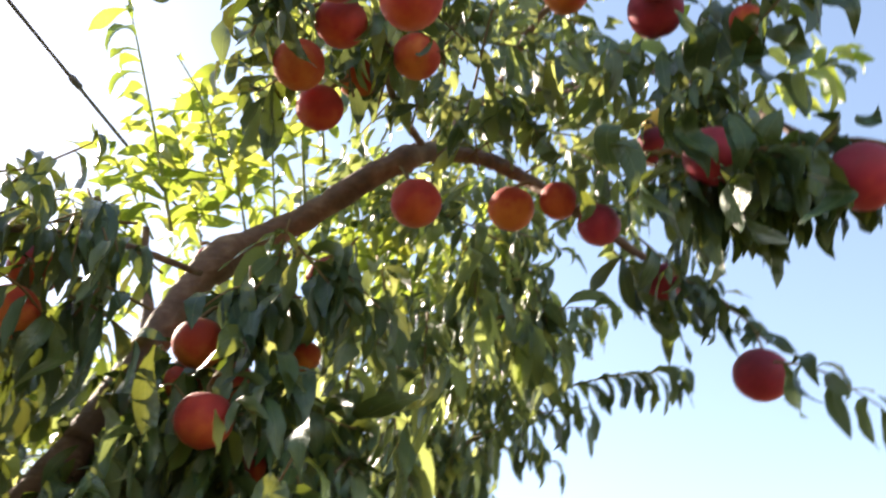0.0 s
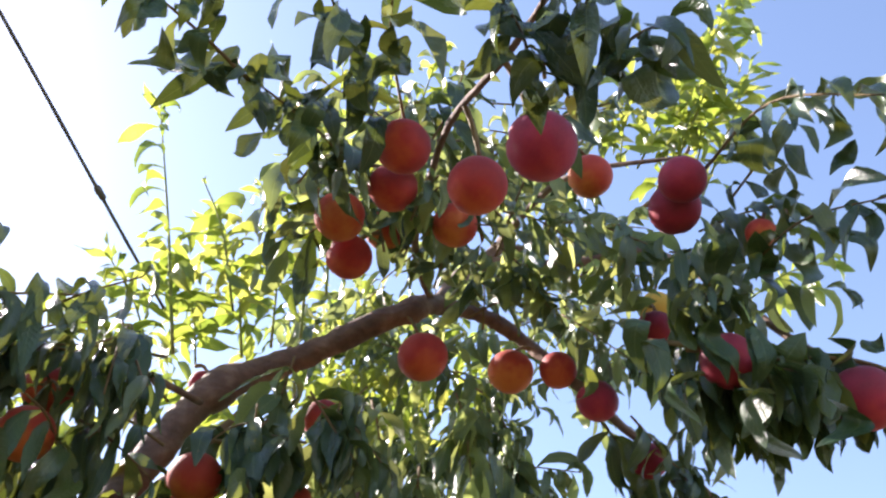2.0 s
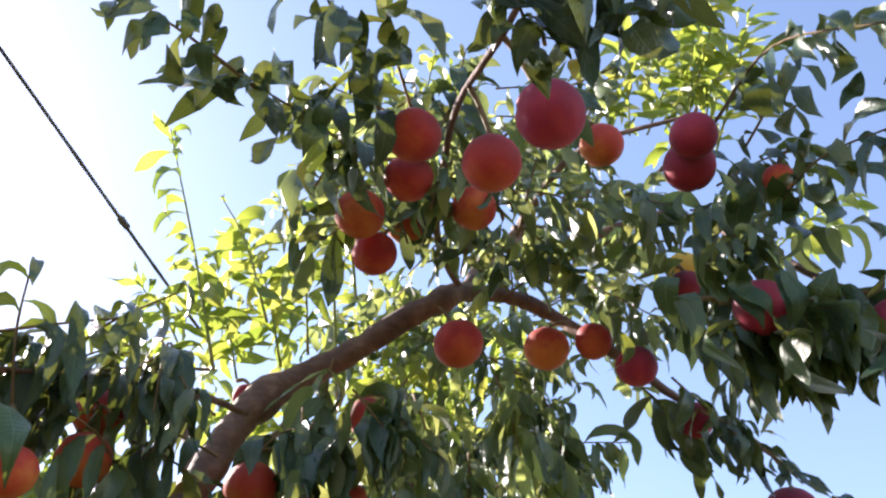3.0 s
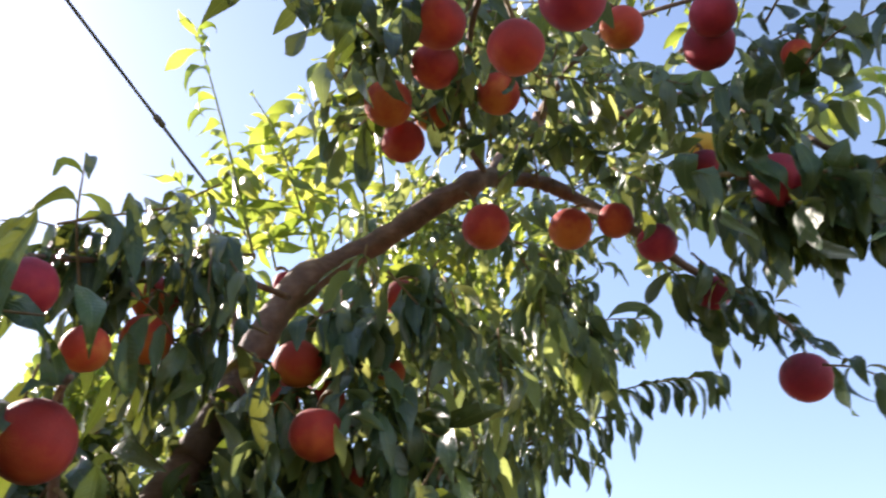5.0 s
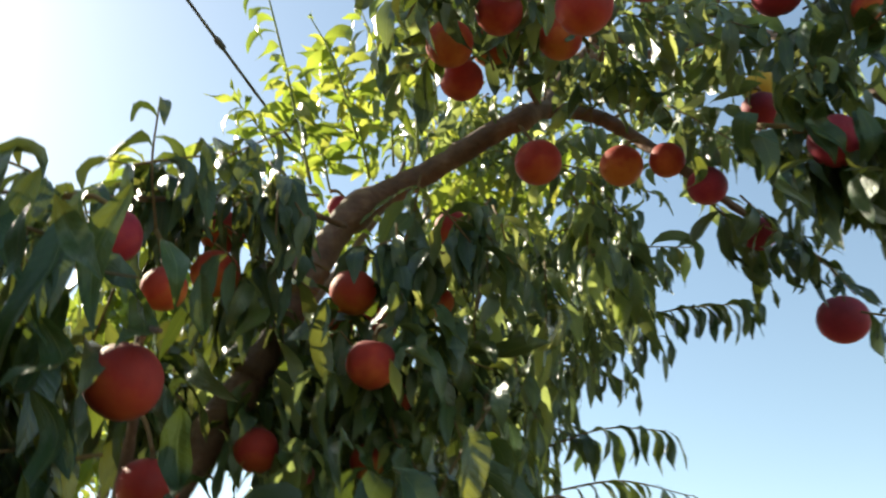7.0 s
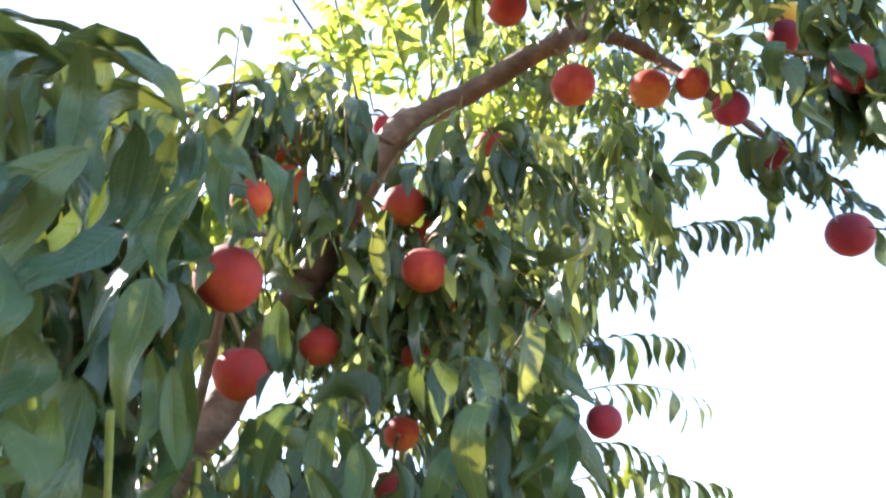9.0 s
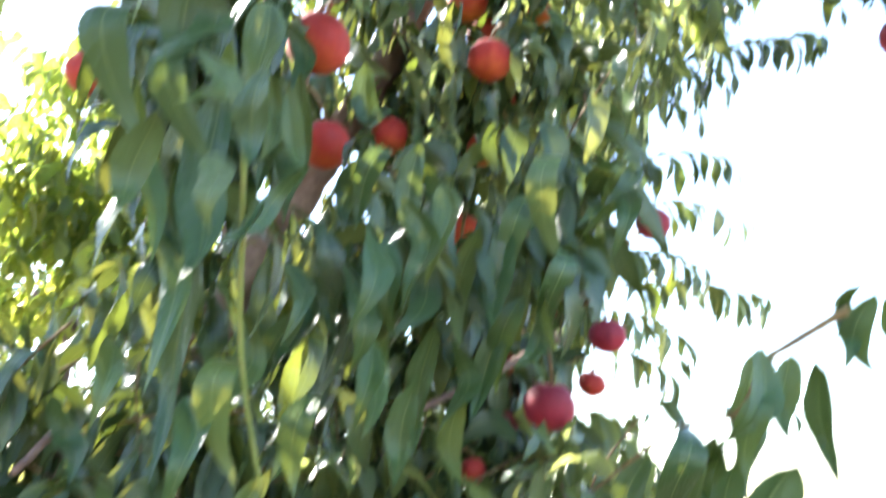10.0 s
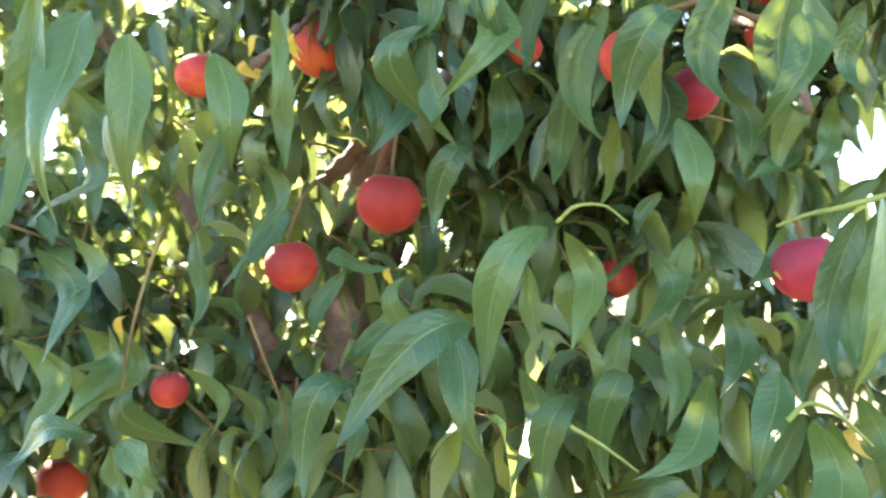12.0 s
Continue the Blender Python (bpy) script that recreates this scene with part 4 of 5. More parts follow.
# long leaves that arch over and hang, near by
for foot, way, size, wide, sag in (
    ((-0.464, 0.235, 2.065), (-0.72, -0.63, 0.31), 0.17, 0.030, 0.34),
    ((-0.466, 0.223, 2.042), (-0.79, -0.56, 0.24), 0.19, 0.034, 0.36),
    ((-0.463, 0.255, 2.045), (-0.62, -0.77, 0.16), 0.16, 0.028, 0.34),
    ((-0.481, 0.217, 2.056), (-0.88, -0.20, 0.43), 0.18, 0.034, 0.38),
    ((-0.454, 0.269, 2.039), (-0.69, -0.65, 0.33), 0.15, 0.026, 0.36),
    ((-0.489, 0.200, 2.021), (-0.75, -0.49, 0.44), 0.18, 0.036, 0.40),
    ((-0.499, 0.177, 2.022), (-0.79, -0.49, 0.37), 0.18, 0.036, 0.42),
):
    crown.add(np.array(foot), np.array(way), size, wide, sag, 0.2)
# inner crown: seat, half-extents, number of shoots, leaves on each, leaf length, droop
for seat, extent, shoots, leaves, size, droop in (
    ((0.08, 1.42, 3.02), (0.46, 0.36, 0.22), 37, 15, 0.092, 0.30),
    ((0.10, 1.16, 3.25), (0.34, 0.20, 0.18), 32, 15, 0.088, 0.30),
    ((-0.38, 1.60, 2.30), (0.28, 0.24, 0.20), 44, 15, 0.088, 0.40),
    ((-0.49, 1.28, 1.55), (0.38, 0.20, 0.19), 54, 13, 0.130, 0.45),
    ((-1.13, 1.07, 1.41), (0.38, 0.26, 0.23), 54, 13, 0.130, 0.45),
    ((-0.70, 1.20, 1.35), (0.44, 0.22, 0.21), 54, 13, 0.130, 0.45),
    ((-0.80, 1.09, 0.96), (0.66, 0.26, 0.19), 89, 13, 0.130, 0.45),
    ((-1.14, 1.72, 1.38), (0.80, 0.24, 0.46), 87, 15, 0.096, 0.40),
    ((-0.39, 1.13, 2.22), (0.34, 0.17, 0.11), 44, 15, 0.088, 0.50),
):
    clump(inner, tree, *seat, *extent, shoots, size, droop, leaves, 0.24, 0.1)
# inner crown, smaller tufts towards its edge
for seat, extent, shoots, leaves, size, droop in (
    ((0.38, 0.84, 2.66), (0.05, 0.07, 0.07), 8, 12, 0.090, 0.45),
    ((-0.10, 0.80, 2.79), (0.26, 0.16, 0.08), 14, 12, 0.100, 0.40),
    # four left tufts, mostly out of view, added to block sun from near leaves
    ((-1.66, 1.05, 2.05), (0.42, 0.28, 0.44), 55, 15, 0.096, 0.40),
    ((-1.49, 0.73, 1.55), (0.28, 0.32, 0.38), 34, 14, 0.120, 0.40),
    ((-1.56, 1.04, 2.66), (0.32, 0.38, 0.23), 17, 15, 0.096, 0.35),
    ((-1.36, 0.92, 2.44), (0.23, 0.28, 0.20), 14, 14, 0.120, 0.40),
    ((-1.32, 0.71, 1.16), (0.06, 0.08, 0.13), 14, 14, 0.120, 0.45),
    ((-0.05, 1.12, 1.06), (0.10, 0.10, 0.08), 8, 13, 0.130, 0.50),
    ((-0.16, 1.00, 1.50), (0.06, 0.10, 0.08), 10, 15, 0.096, 0.50),
):
    clump(inner, tree, *seat, *extent, shoots, size, droop, leaves, 0.24, 0.1)
# weeping shoots with the light behind them
for seat, extent, shoots in (
    ((-0.10, 1.62, 2.54), (0.18, 0.20, 0.20), 38),
    ((0.05, 1.66, 2.62), (0.14, 0.16, 0.16), 32),
    ((-0.15, 1.60, 2.18), (0.12, 0.20, 0.20), 35),
    ((-0.17, 1.56, 1.94), (0.12, 0.18, 0.12), 20),
    ((0.16, 1.58, 2.76), (0.14, 0.12, 0.09), 14),
    ((-0.04, 2.02, 2.98), (0.24, 0.12, 0.26), 49),
    ((-0.12, 1.98, 2.56), (0.20, 0.12, 0.24), 49),
    ((-0.18, 1.95, 2.20), (0.14, 0.12, 0.20), 29),
):
    clump(inner, tree, *seat, *extent, shoots, 0.088, 0.75, 15, 0.22, -0.8, 0.82)
# sunlit far side of the crown, lit tone put into the leaf colour
for seat, extent, shoots in (
    ((-1.41, 1.84, 2.15), (0.34, 0.40, 0.26), 75),
    ((-1.04, 1.71, 1.96), (0.20, 0.28, 0.15), 35),
    ((-1.25, 1.90, 2.46), (0.28, 0.34, 0.34), 72),
    ((-1.50, 1.69, 2.26), (0.23, 0.32, 0.17), 26),
):
    clump(young_lit, None, *seat, *extent, shoots, 0.108, 0.4, 12, 0.24, 0.1)
# growth behind the bough, sunlit by its brighter leaf colour
clump(young_lit, None, -0.90, 1.64, 2.67, 0.16, 0.12, 0.14, 22, 0.085, 0.35, 14, 0.22, 0.2)
clump(young_lit, None, -0.90, 1.89, 2.74, 0.14, 0.12, 0.16, 20, 0.085, 0.35, 14, 0.22, 0.2)
clump(young_lit, None, -0.30, 1.48, 2.86, 0.32, 0.22, 0.22, 26, 0.08, 0.3, 14, 0.24, 0.5)
clump(young_lit, None, 0.02, 1.62, 3.02, 0.30, 0.20, 0.20, 26, 0.08, 0.3, 14, 0.24, 0.4)
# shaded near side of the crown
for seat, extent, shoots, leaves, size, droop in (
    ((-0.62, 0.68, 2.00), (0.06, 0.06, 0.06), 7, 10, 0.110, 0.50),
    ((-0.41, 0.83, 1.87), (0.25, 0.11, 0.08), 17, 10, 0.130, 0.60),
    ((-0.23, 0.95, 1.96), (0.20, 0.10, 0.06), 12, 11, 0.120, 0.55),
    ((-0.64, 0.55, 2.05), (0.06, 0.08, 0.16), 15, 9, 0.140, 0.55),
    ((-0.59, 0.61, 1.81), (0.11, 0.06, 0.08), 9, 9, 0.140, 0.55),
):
    clump(shade_crown, tree, *seat, *extent, shoots, size, droop, leaves, 0.24, 0.1)
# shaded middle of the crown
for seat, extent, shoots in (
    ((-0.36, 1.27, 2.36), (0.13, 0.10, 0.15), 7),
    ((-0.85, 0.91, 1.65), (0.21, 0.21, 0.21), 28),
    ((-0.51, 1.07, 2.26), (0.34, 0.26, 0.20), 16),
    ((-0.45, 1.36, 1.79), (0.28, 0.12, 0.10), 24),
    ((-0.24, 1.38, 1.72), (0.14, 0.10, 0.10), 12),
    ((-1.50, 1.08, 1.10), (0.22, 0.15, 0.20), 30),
    # unseen tuft added up-sun, to keep the sun off the near leaves
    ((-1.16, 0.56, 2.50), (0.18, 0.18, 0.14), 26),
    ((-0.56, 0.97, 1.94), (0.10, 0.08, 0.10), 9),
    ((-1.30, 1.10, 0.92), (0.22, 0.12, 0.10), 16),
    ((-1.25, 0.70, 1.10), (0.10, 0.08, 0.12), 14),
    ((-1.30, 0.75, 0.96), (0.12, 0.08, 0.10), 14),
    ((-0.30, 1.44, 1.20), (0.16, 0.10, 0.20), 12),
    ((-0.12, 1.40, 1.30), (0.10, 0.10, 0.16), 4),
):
    clump(shade_crown, tree, *seat, *extent, shoots, 0.12, 0.45, 14, 0.24, 0.1)

# LEAF is toned for shade, the upright and far-side leaves for sun
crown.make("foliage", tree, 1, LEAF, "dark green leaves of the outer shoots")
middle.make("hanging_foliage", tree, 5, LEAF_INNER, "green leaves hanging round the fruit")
young_lit.make("young_lit_foliage", tree, 3, LEAF_YOUNG_LIT, "yellow-green leaves of new upright shoots and sunlit growth, sun put into their colour")
shade_crown.make("shade_toned_foliage", tree, 4, LEAF, "dark green leaves inside the crown, shade put into their colour")
inner.make("inner_foliage", tree, 2, LEAF_INNER, "dense green leaves of the inner crown")

hang_fruit(tree)

# ---------- stay cable ----------
rope = spline([(-0.465, 1.364, 2.811), (-0.528, 1.185, 2.828), (-0.578, 1.045, 2.842), (-0.660, 0.810, 2.865), (-0.704, 0.686, 2.878), (-0.969, -0.066, 2.952), (-1.532, -1.662, 3.110), (-2.360, -4.010, 3.492)], 12)
rv, rf = tube(rope, [0.0030] * len(rope), 8, 0.05, np.random.default_rng(8))
cable = link_mesh("cable", rv.tolist(), rf, WIRE)
tagged(cable, "thin dark twisted stay cable tied into the tree", "cable")
kv, kf = tube(spline([(-0.602, 0.975, 2.849), (-0.598, 0.987, 2.848), (-0.593, 1.000, 2.847)], 4), [0.005, 0.006, 0.0065, 0.0065, 0.0065, 0.0065, 0.006, 0.0055, 0.005], 8, 0.1, np.random.default_rng(9))
tagged(link_mesh("knot", kv.tolist(), kf, WIRE, cable), "lumpy knot in the cable")


# ---------- the orchard behind ----------
def orchard_tree(x, y, height, spread, seed):
    """A peach tree further off: trunk, limbs and a loose crown of leaves."""
    rng = np.random.default_rng(seed)
    ob = new("peach_tree")
    tagged(ob, "sunlit peach tree standing behind in the orchard", "tree", "orchard trees")
    v, f = tube(spline([(0, 0, -0.05), (0.03, 0.02, 0.4), (0.0, 0.05, 0.85)], 8), np.linspace(0.10, 0.075, 17), 12, 0.06, rng)
    link_mesh("trunk", v.tolist(), f, BARK, ob)
    leaves = Foliage()
    for i in range(6):
        a = i * 1.05 + rng.uniform(-0.3, 0.3)
        out = spread * rng.uniform(0.55, 0.8)
        pts = [(0, 0.05, 0.8), (out * 0.35 * math.cos(a), out * 0.35 * math.sin(a), height * 0.5), (out * math.cos(a), out * math.sin(a), height * rng.uniform(0.75, 0.9))]
        line = spline(pts, 7)
        v, f = tube(line, np.linspace(0.05, 0.012, len(line)), 8, 0.07, rng)
        link_mesh("limb", v.tolist(), f, BARK, ob)
        for k in (6, 10, 14):
            p = line[k]
            clump(leaves, None, p[0] * 1.15, p[1] * 1.15, p[2] + 0.05, spread * 0.42, spread * 0.42, height * 0.20, 24, 0.12, 0.3, 12, 0.32, 0.35)
    leaves.make("crown", ob, seed, LEAF, "bright green leaves")
    ob.location = (x, y, 0)
    return ob


orchard_tree(-4.0, 4.6, 3.0, 1.7, 21)
orchard_tree(-6.6, 7.4, 3.1, 1.8, 22)
orchard_tree(-2.0, 6.4, 2.9, 1.6, 23)

# ---------- leaves that can be told apart ----------
leaf(tree, -0.504, 0.389, 1.966, -0.511, 0.391, 1.832, 0.0384, -11)
leaf(tree, -0.495, 0.439, 1.905, -0.465, 0.430, 1.814, 0.0225, 22)
leaf(tree, -0.466, 0.429, 1.819, -0.534, 0.382, 1.726, 0.0221, 45)
leaf(tree, -0.536, 0.340, 2.037, -0.586, 0.264, 1.906, 0.0293, 24)
leaf(tree, -0.578, 0.227, 2.021, -0.561, 0.248, 1.861, 0.0395, -20)
leaf(tree, -0.561, 0.380, 2.055, -0.545, 0.397, 1.913, 0.0369, -23)
leaf(tree, -0.585, 0.306, 2.056, -0.556, 0.319, 1.924, 0.0402, 14)
leaf(tree, -0.547, 0.386, 1.878, -0.544, 0.318, 1.680, 0.0464, -12)
leaf(tree, -0.573, 0.388, 1.908, -0.539, 0.370, 1.787, 0.0329, 2)
leaf(tree, -0.524, 0.466, 1.896, -0.505, 0.450, 1.767, 0.0350, 1)
leaf(tree, -0.492, 0.420, 2.129, -0.508, 0.437, 1.983, 0.0288, -30)
leaf(tree, -0.459, 0.454, 2.182, -0.486, 0.469, 2.049, 0.0326, 11)
leaf(tree, -0.582, 0.328, 1.903, -0.573, 0.291, 1.776, 0.0377, -3)
leaf(tree, -0.547, 0.391, 2.144, -0.548, 0.404, 2.023, 0.0329, 24)
leaf(tree, -0.516, 0.482, 2.003, -0.511, 0.483, 1.891, 0.0288, -18)
leaf(tree, -0.598, 0.337, 1.858, -0.559, 0.310, 1.694, 0.0309, 33)
leaf(tree, -0.578, 0.417, 1.806, -0.523, 0.390, 1.687, 0.0439, -26)
leaf(tree, -0.501, 0.506, 1.747, -0.474, 0.468, 1.658, 0.0272, 22)
leaf(tree, -0.417, 0.643, 1.921, -0.431, 0.615, 1.812, 0.0320, 10)
leaf(tree, -0.383, 0.643, 1.936, -0.389, 0.622, 1.803, 0.0343, -0)
leaf(tree, -0.398, 0.611, 1.855, -0.404, 0.581, 1.706, 0.0413, -25)
leaf(tree, -0.438, 0.582, 1.817, -0.447, 0.535, 1.681, 0.0421, 34)
leaf(tree, -0.355, 0.659, 1.888, -0.350, 0.633, 1.759, 0.0366, -25)
leaf(tree, -0.207, 0.745, 1.954, -0.212, 0.729, 1.796, 0.0402, -9)
leaf(tree, -0.153, 0.781, 1.991, -0.176, 0.764, 1.866, 0.0394, 35)
leaf(tree, -0.129, 0.791, 1.948, -0.119, 0.765, 1.826, 0.0368, -16)
leaf(tree, -0.248, 0.760, 1.905, -0.251, 0.734, 1.769, 0.0377, 9)
leaf(tree, -0.275, 0.721, 1.853, -0.282, 0.689, 1.720, 0.0408, 4)
leaf(tree, -0.224, 1.018, 2.293, -0.247, 1.030, 2.190, 0.0343, 22, shade_tone=True)
leaf(tree, -0.192, 1.018, 2.299, -0.219, 1.018, 2.175, 0.0429, -10, shade_tone=True)
leaf(tree, -0.589, 0.487, 1.754, -0.612, 0.509, 1.531, 0.0370, -1)
leaf(tree, -0.558, 0.573, 1.711, -0.603, 0.569, 1.599, 0.0411, -5)
leaf(tree, -0.498, 0.583, 1.718, -0.540, 0.578, 1.623, 0.0354, -2)
leaf(tree, -0.466, 0.616, 1.777, -0.456, 0.625, 1.653, 0.0434, 32)
leaf(tree, -0.413, 0.608, 1.804, -0.405, 0.636, 1.694, 0.0389, -25)
leaf(tree, -0.413, 0.654, 1.702, -0.447, 0.655, 1.590, 0.0320, 27)
leaf(tree, -0.362, 0.701, 1.724, -0.380, 0.696, 1.571, 0.0384, -10)
leaf(tree, -0.310, 0.700, 1.845, -0.329, 0.711, 1.698, 0.0402, -3)
leaf(tree, -0.210, 0.753, 1.834, -0.231, 0.756, 1.701, 0.0421, 21)
leaf(tree, -0.485, 0.646, 1.519, -0.489, 0.631, 1.390, 0.0456, -14)
leaf(tree, -0.408, 0.653, 1.524, -0.425, 0.638, 1.395, 0.0456, 26)
leaf(tree, -0.373, 0.654, 1.529, -0.396, 0.641, 1.371, 0.0413, -12)
leaf(tree, -0.538, 0.662, 1.550, -0.569, 0.636, 1.374, 0.0381, 24)
leaf(tree, -0.576, 0.634, 1.483, -0.547, 0.620, 1.385, 0.0282, 46)
leaf(tree, -0.616, 0.623, 1.489, -0.630, 0.598, 1.375, 0.0400, 1)
leaf(tree, -0.661, 0.603, 1.518, -0.668, 0.582, 1.420, 0.0342, 3)
leaf(tree, -0.577, 0.640, 1.435, -0.580, 0.592, 1.302, 0.0478, 24)
leaf(tree, -0.645, 0.624, 1.393, -0.631, 0.575, 1.277, 0.0391, -35)
leaf(tree, -0.334, 0.698, 1.433, -0.358, 0.661, 1.289, 0.0403, 22)
leaf(tree, -0.280, 0.667, 1.417, -0.307, 0.639, 1.268, 0.0456, -15)
leaf(tree, -0.193, 0.615, 1.503, -0.215, 0.612, 1.366, 0.0484, 4)
leaf(tree, -0.228, 0.698, 1.526, -0.254, 0.684, 1.430, 0.0341, -3)
leaf(tree, -0.145, 0.691, 1.490, -0.146, 0.670, 1.390, 0.0320, -5)
leaf(tree, -0.008, 0.620, 1.689, -0.043, 0.624, 1.574, 0.0408, -0)
leaf(tree, -0.003, 0.633, 1.646, -0.011, 0.619, 1.547, 0.0342, -1)
leaf(tree, 0.037, 0.648, 1.688, 0.032, 0.636, 1.589, 0.0339, 9)
leaf(tree, -0.060, 0.789, 1.623, -0.084, 0.786, 1.461, 0.0557, 13)
leaf(tree, -0.025, 0.752, 1.604, -0.050, 0.756, 1.437, 0.0574, -0)
leaf(tree, 0.010, 0.849, 1.599, -0.006, 0.818, 1.461, 0.0484, -24)
leaf(tree, -0.071, 0.727, 1.467, -0.132, 0.687, 1.296, 0.0591, -5)
leaf(tree, -0.025, 0.662, 1.574, 0.006, 0.640, 1.453, 0.0452, 9)
leaf(tree, 0.013, 0.594, 1.566, -0.044, 0.610, 1.395, 0.0603, 17)
leaf(tree, -0.044, 0.819, 1.282, -0.068, 0.813, 1.150, 0.0455, 13)
leaf(tree, 0.046, 0.791, 1.314, 0.082, 0.774, 1.244, 0.0274, 13)
leaf(tree, -0.872, 0.348, 1.386, -0.890, 0.346, 1.175, 0.0412, 26)
leaf(tree, -0.866, 0.404, 1.380, -0.883, 0.380, 1.188, 0.0466, 0)
leaf(tree, -0.845, 0.430, 1.364, -0.853, 0.433, 1.211, 0.0408, 23)
leaf(tree, -0.852, 0.492, 1.334, -0.863, 0.455, 1.189, 0.0244, -47)
leaf(tree, -0.813, 0.511, 1.365, -0.810, 0.523, 1.252, 0.0407, 28)
leaf(tree, -0.801, 0.539, 1.311, -0.823, 0.488, 1.194, 0.0244, 36)
leaf(tree, -0.935, 0.462, 1.288, -0.958, 0.431, 1.198, 0.0333, -10)
leaf(tree, -0.948, 0.393, 1.411, -0.955, 0.390, 1.255, 0.0458, 24)
leaf(tree, -0.975, 0.487, 1.350, -0.951, 0.487, 1.243, 0.0355, 24)
leaf(tree, -0.830, 0.660, 1.408, -0.822, 0.668, 1.277, 0.0283, 34)
leaf(tree, -0.874, 0.667, 1.296, -0.867, 0.633, 1.168, 0.0283, -32)
leaf(tree, -0.902, 0.589, 1.211, -0.878, 0.567, 1.101, 0.0311, -2)
leaf(tree, -0.925, 0.649, 1.205, -0.880, 0.640, 1.113, 0.0283, -41)
leaf(tree, -0.892, 0.717, 1.292, -0.925, 0.680, 1.141, 0.0346, 5)
leaf(tree, -0.967, 0.544, 1.110, -0.968, 0.484, 1.011, 0.0377, -4)
leaf(tree, -0.946, 0.554, 0.975, -0.903, 0.521, 0.895, 0.0329, 13)
leaf(tree, -0.953, 0.635, 1.058, -0.906, 0.593, 0.930, 0.0353, -14)
leaf(tree, -0.943, 0.704, 1.035, -0.918, 0.668, 0.910, 0.0346, -20)
leaf(tree, -0.904, 0.730, 1.019, -0.872, 0.702, 0.918, 0.0370, 15)
leaf(tree, -0.920, 0.792, 1.029, -0.865, 0.752, 0.910, 0.0417, 17)
leaf(tree, -0.867, 0.821, 1.180, -0.783, 0.832, 1.168, 0.0287, 33)
leaf(tree, -0.765, 0.843, 1.117, -0.812, 0.775, 1.049, 0.0330, 20)
leaf(tree, -0.635, 0.661, 1.416, -0.636, 0.668, 1.283, 0.0456, -14)
leaf(tree, -0.700, 0.688, 1.422, -0.724, 0.686, 1.283, 0.0434, 12)
leaf(tree, -0.585, 0.695, 1.369, -0.599, 0.687, 1.258, 0.0381, 15)
leaf(tree, -0.563, 0.752, 1.381, -0.601, 0.729, 1.259, 0.0274, -47)
leaf(tree, -0.576, 0.621, 1.427, -0.543, 0.637, 1.352, 0.0247, 29)
leaf(tree, -0.524, 0.647, 1.188, -0.585, 0.613, 1.124, 0.0272, -2)
leaf(tree, -0.524, 0.626, 1.186, -0.553, 0.591, 1.029, 0.0436, 9)
leaf(tree, -0.509, 0.652, 1.182, -0.505, 0.637, 1.067, 0.0350, -2)
leaf(tree, -0.586, 0.582, 1.097, -0.656, 0.498, 0.975, 0.0476, 18)
leaf(tree, -0.603, 0.597, 1.087, -0.572, 0.576, 0.965, 0.0412, -14)
leaf(tree, -0.722, 0.629, 1.032, -0.756, 0.551, 0.938, 0.0391, 8)
leaf(tree, -0.572, 0.691, 1.050, -0.585, 0.643, 0.938, 0.0412, -5)
leaf(tree, -0.499, 0.760, 1.149, -0.504, 0.729, 1.053, 0.0343, -5)
leaf(tree, -0.445, 0.767, 1.170, -0.452, 0.739, 1.075, 0.0338, -14)
leaf(tree, -0.429, 0.762, 1.229, -0.454, 0.755, 1.182, 0.0183, 9)
leaf(tree, -0.401, 0.702, 1.292, -0.396, 0.701, 1.184, 0.0368, 7)
leaf(tree, -0.425, 0.735, 1.356, -0.431, 0.731, 1.231, 0.0434, -6)
leaf(tree, -0.352, 0.719, 1.324, -0.357, 0.716, 1.232, 0.0315, -0)
leaf(tree, -0.283, 0.635, 1.359, -0.304, 0.634, 1.250, 0.0378, -19)
leaf(tree, -0.317, 0.688, 1.361, -0.327, 0.685, 1.289, 0.0246, -9)
leaf(tree, -0.259, 0.685, 1.292, -0.287, 0.669, 1.224, 0.0256, 5)
leaf(tree, -0.234, 0.632, 1.359, -0.245, 0.625, 1.280, 0.0272, 12)
leaf(tree, -0.297, 0.708, 1.286, -0.342, 0.699, 1.223, 0.0265, -16)
leaf(tree, -0.249, 0.603, 1.177, -0.285, 0.569, 1.043, 0.0321, 4)
leaf(tree, -0.240, 0.585, 1.151, -0.256, 0.568, 1.055, 0.0278, 0)
leaf(tree, -0.309, 0.676, 1.175, -0.352, 0.651, 1.125, 0.0242, -5)
leaf(tree, -0.363, 0.679, 1.110, -0.385, 0.645, 1.024, 0.0323, -3)
leaf(tree, -0.323, 0.679, 1.042, -0.351, 0.637, 0.947, 0.0366, -18)
leaf(tree, -0.379, 0.646, 1.044, -0.438, 0.608, 0.949, 0.0375, 9)
leaf(tree, -0.286, 0.606, 1.009, -0.321, 0.570, 0.920, 0.0347, -15)
leaf(tree, -0.306, 0.647, 1.009, -0.342, 0.615, 0.933, 0.0306, -13)
leaf(tree, -0.472, 0.715, 1.042, -0.491, 0.668, 0.937, 0.0370, 21)
leaf(tree, -0.517, 0.704, 1.020, -0.522, 0.657, 0.917, 0.0385, 13)
leaf(tree, -0.439, 0.822, 1.098, -0.452, 0.784, 0.978, 0.0320, 17)
leaf(tree, -0.237, 0.727, 1.090, -0.267, 0.697, 1.020, 0.0288, 37)
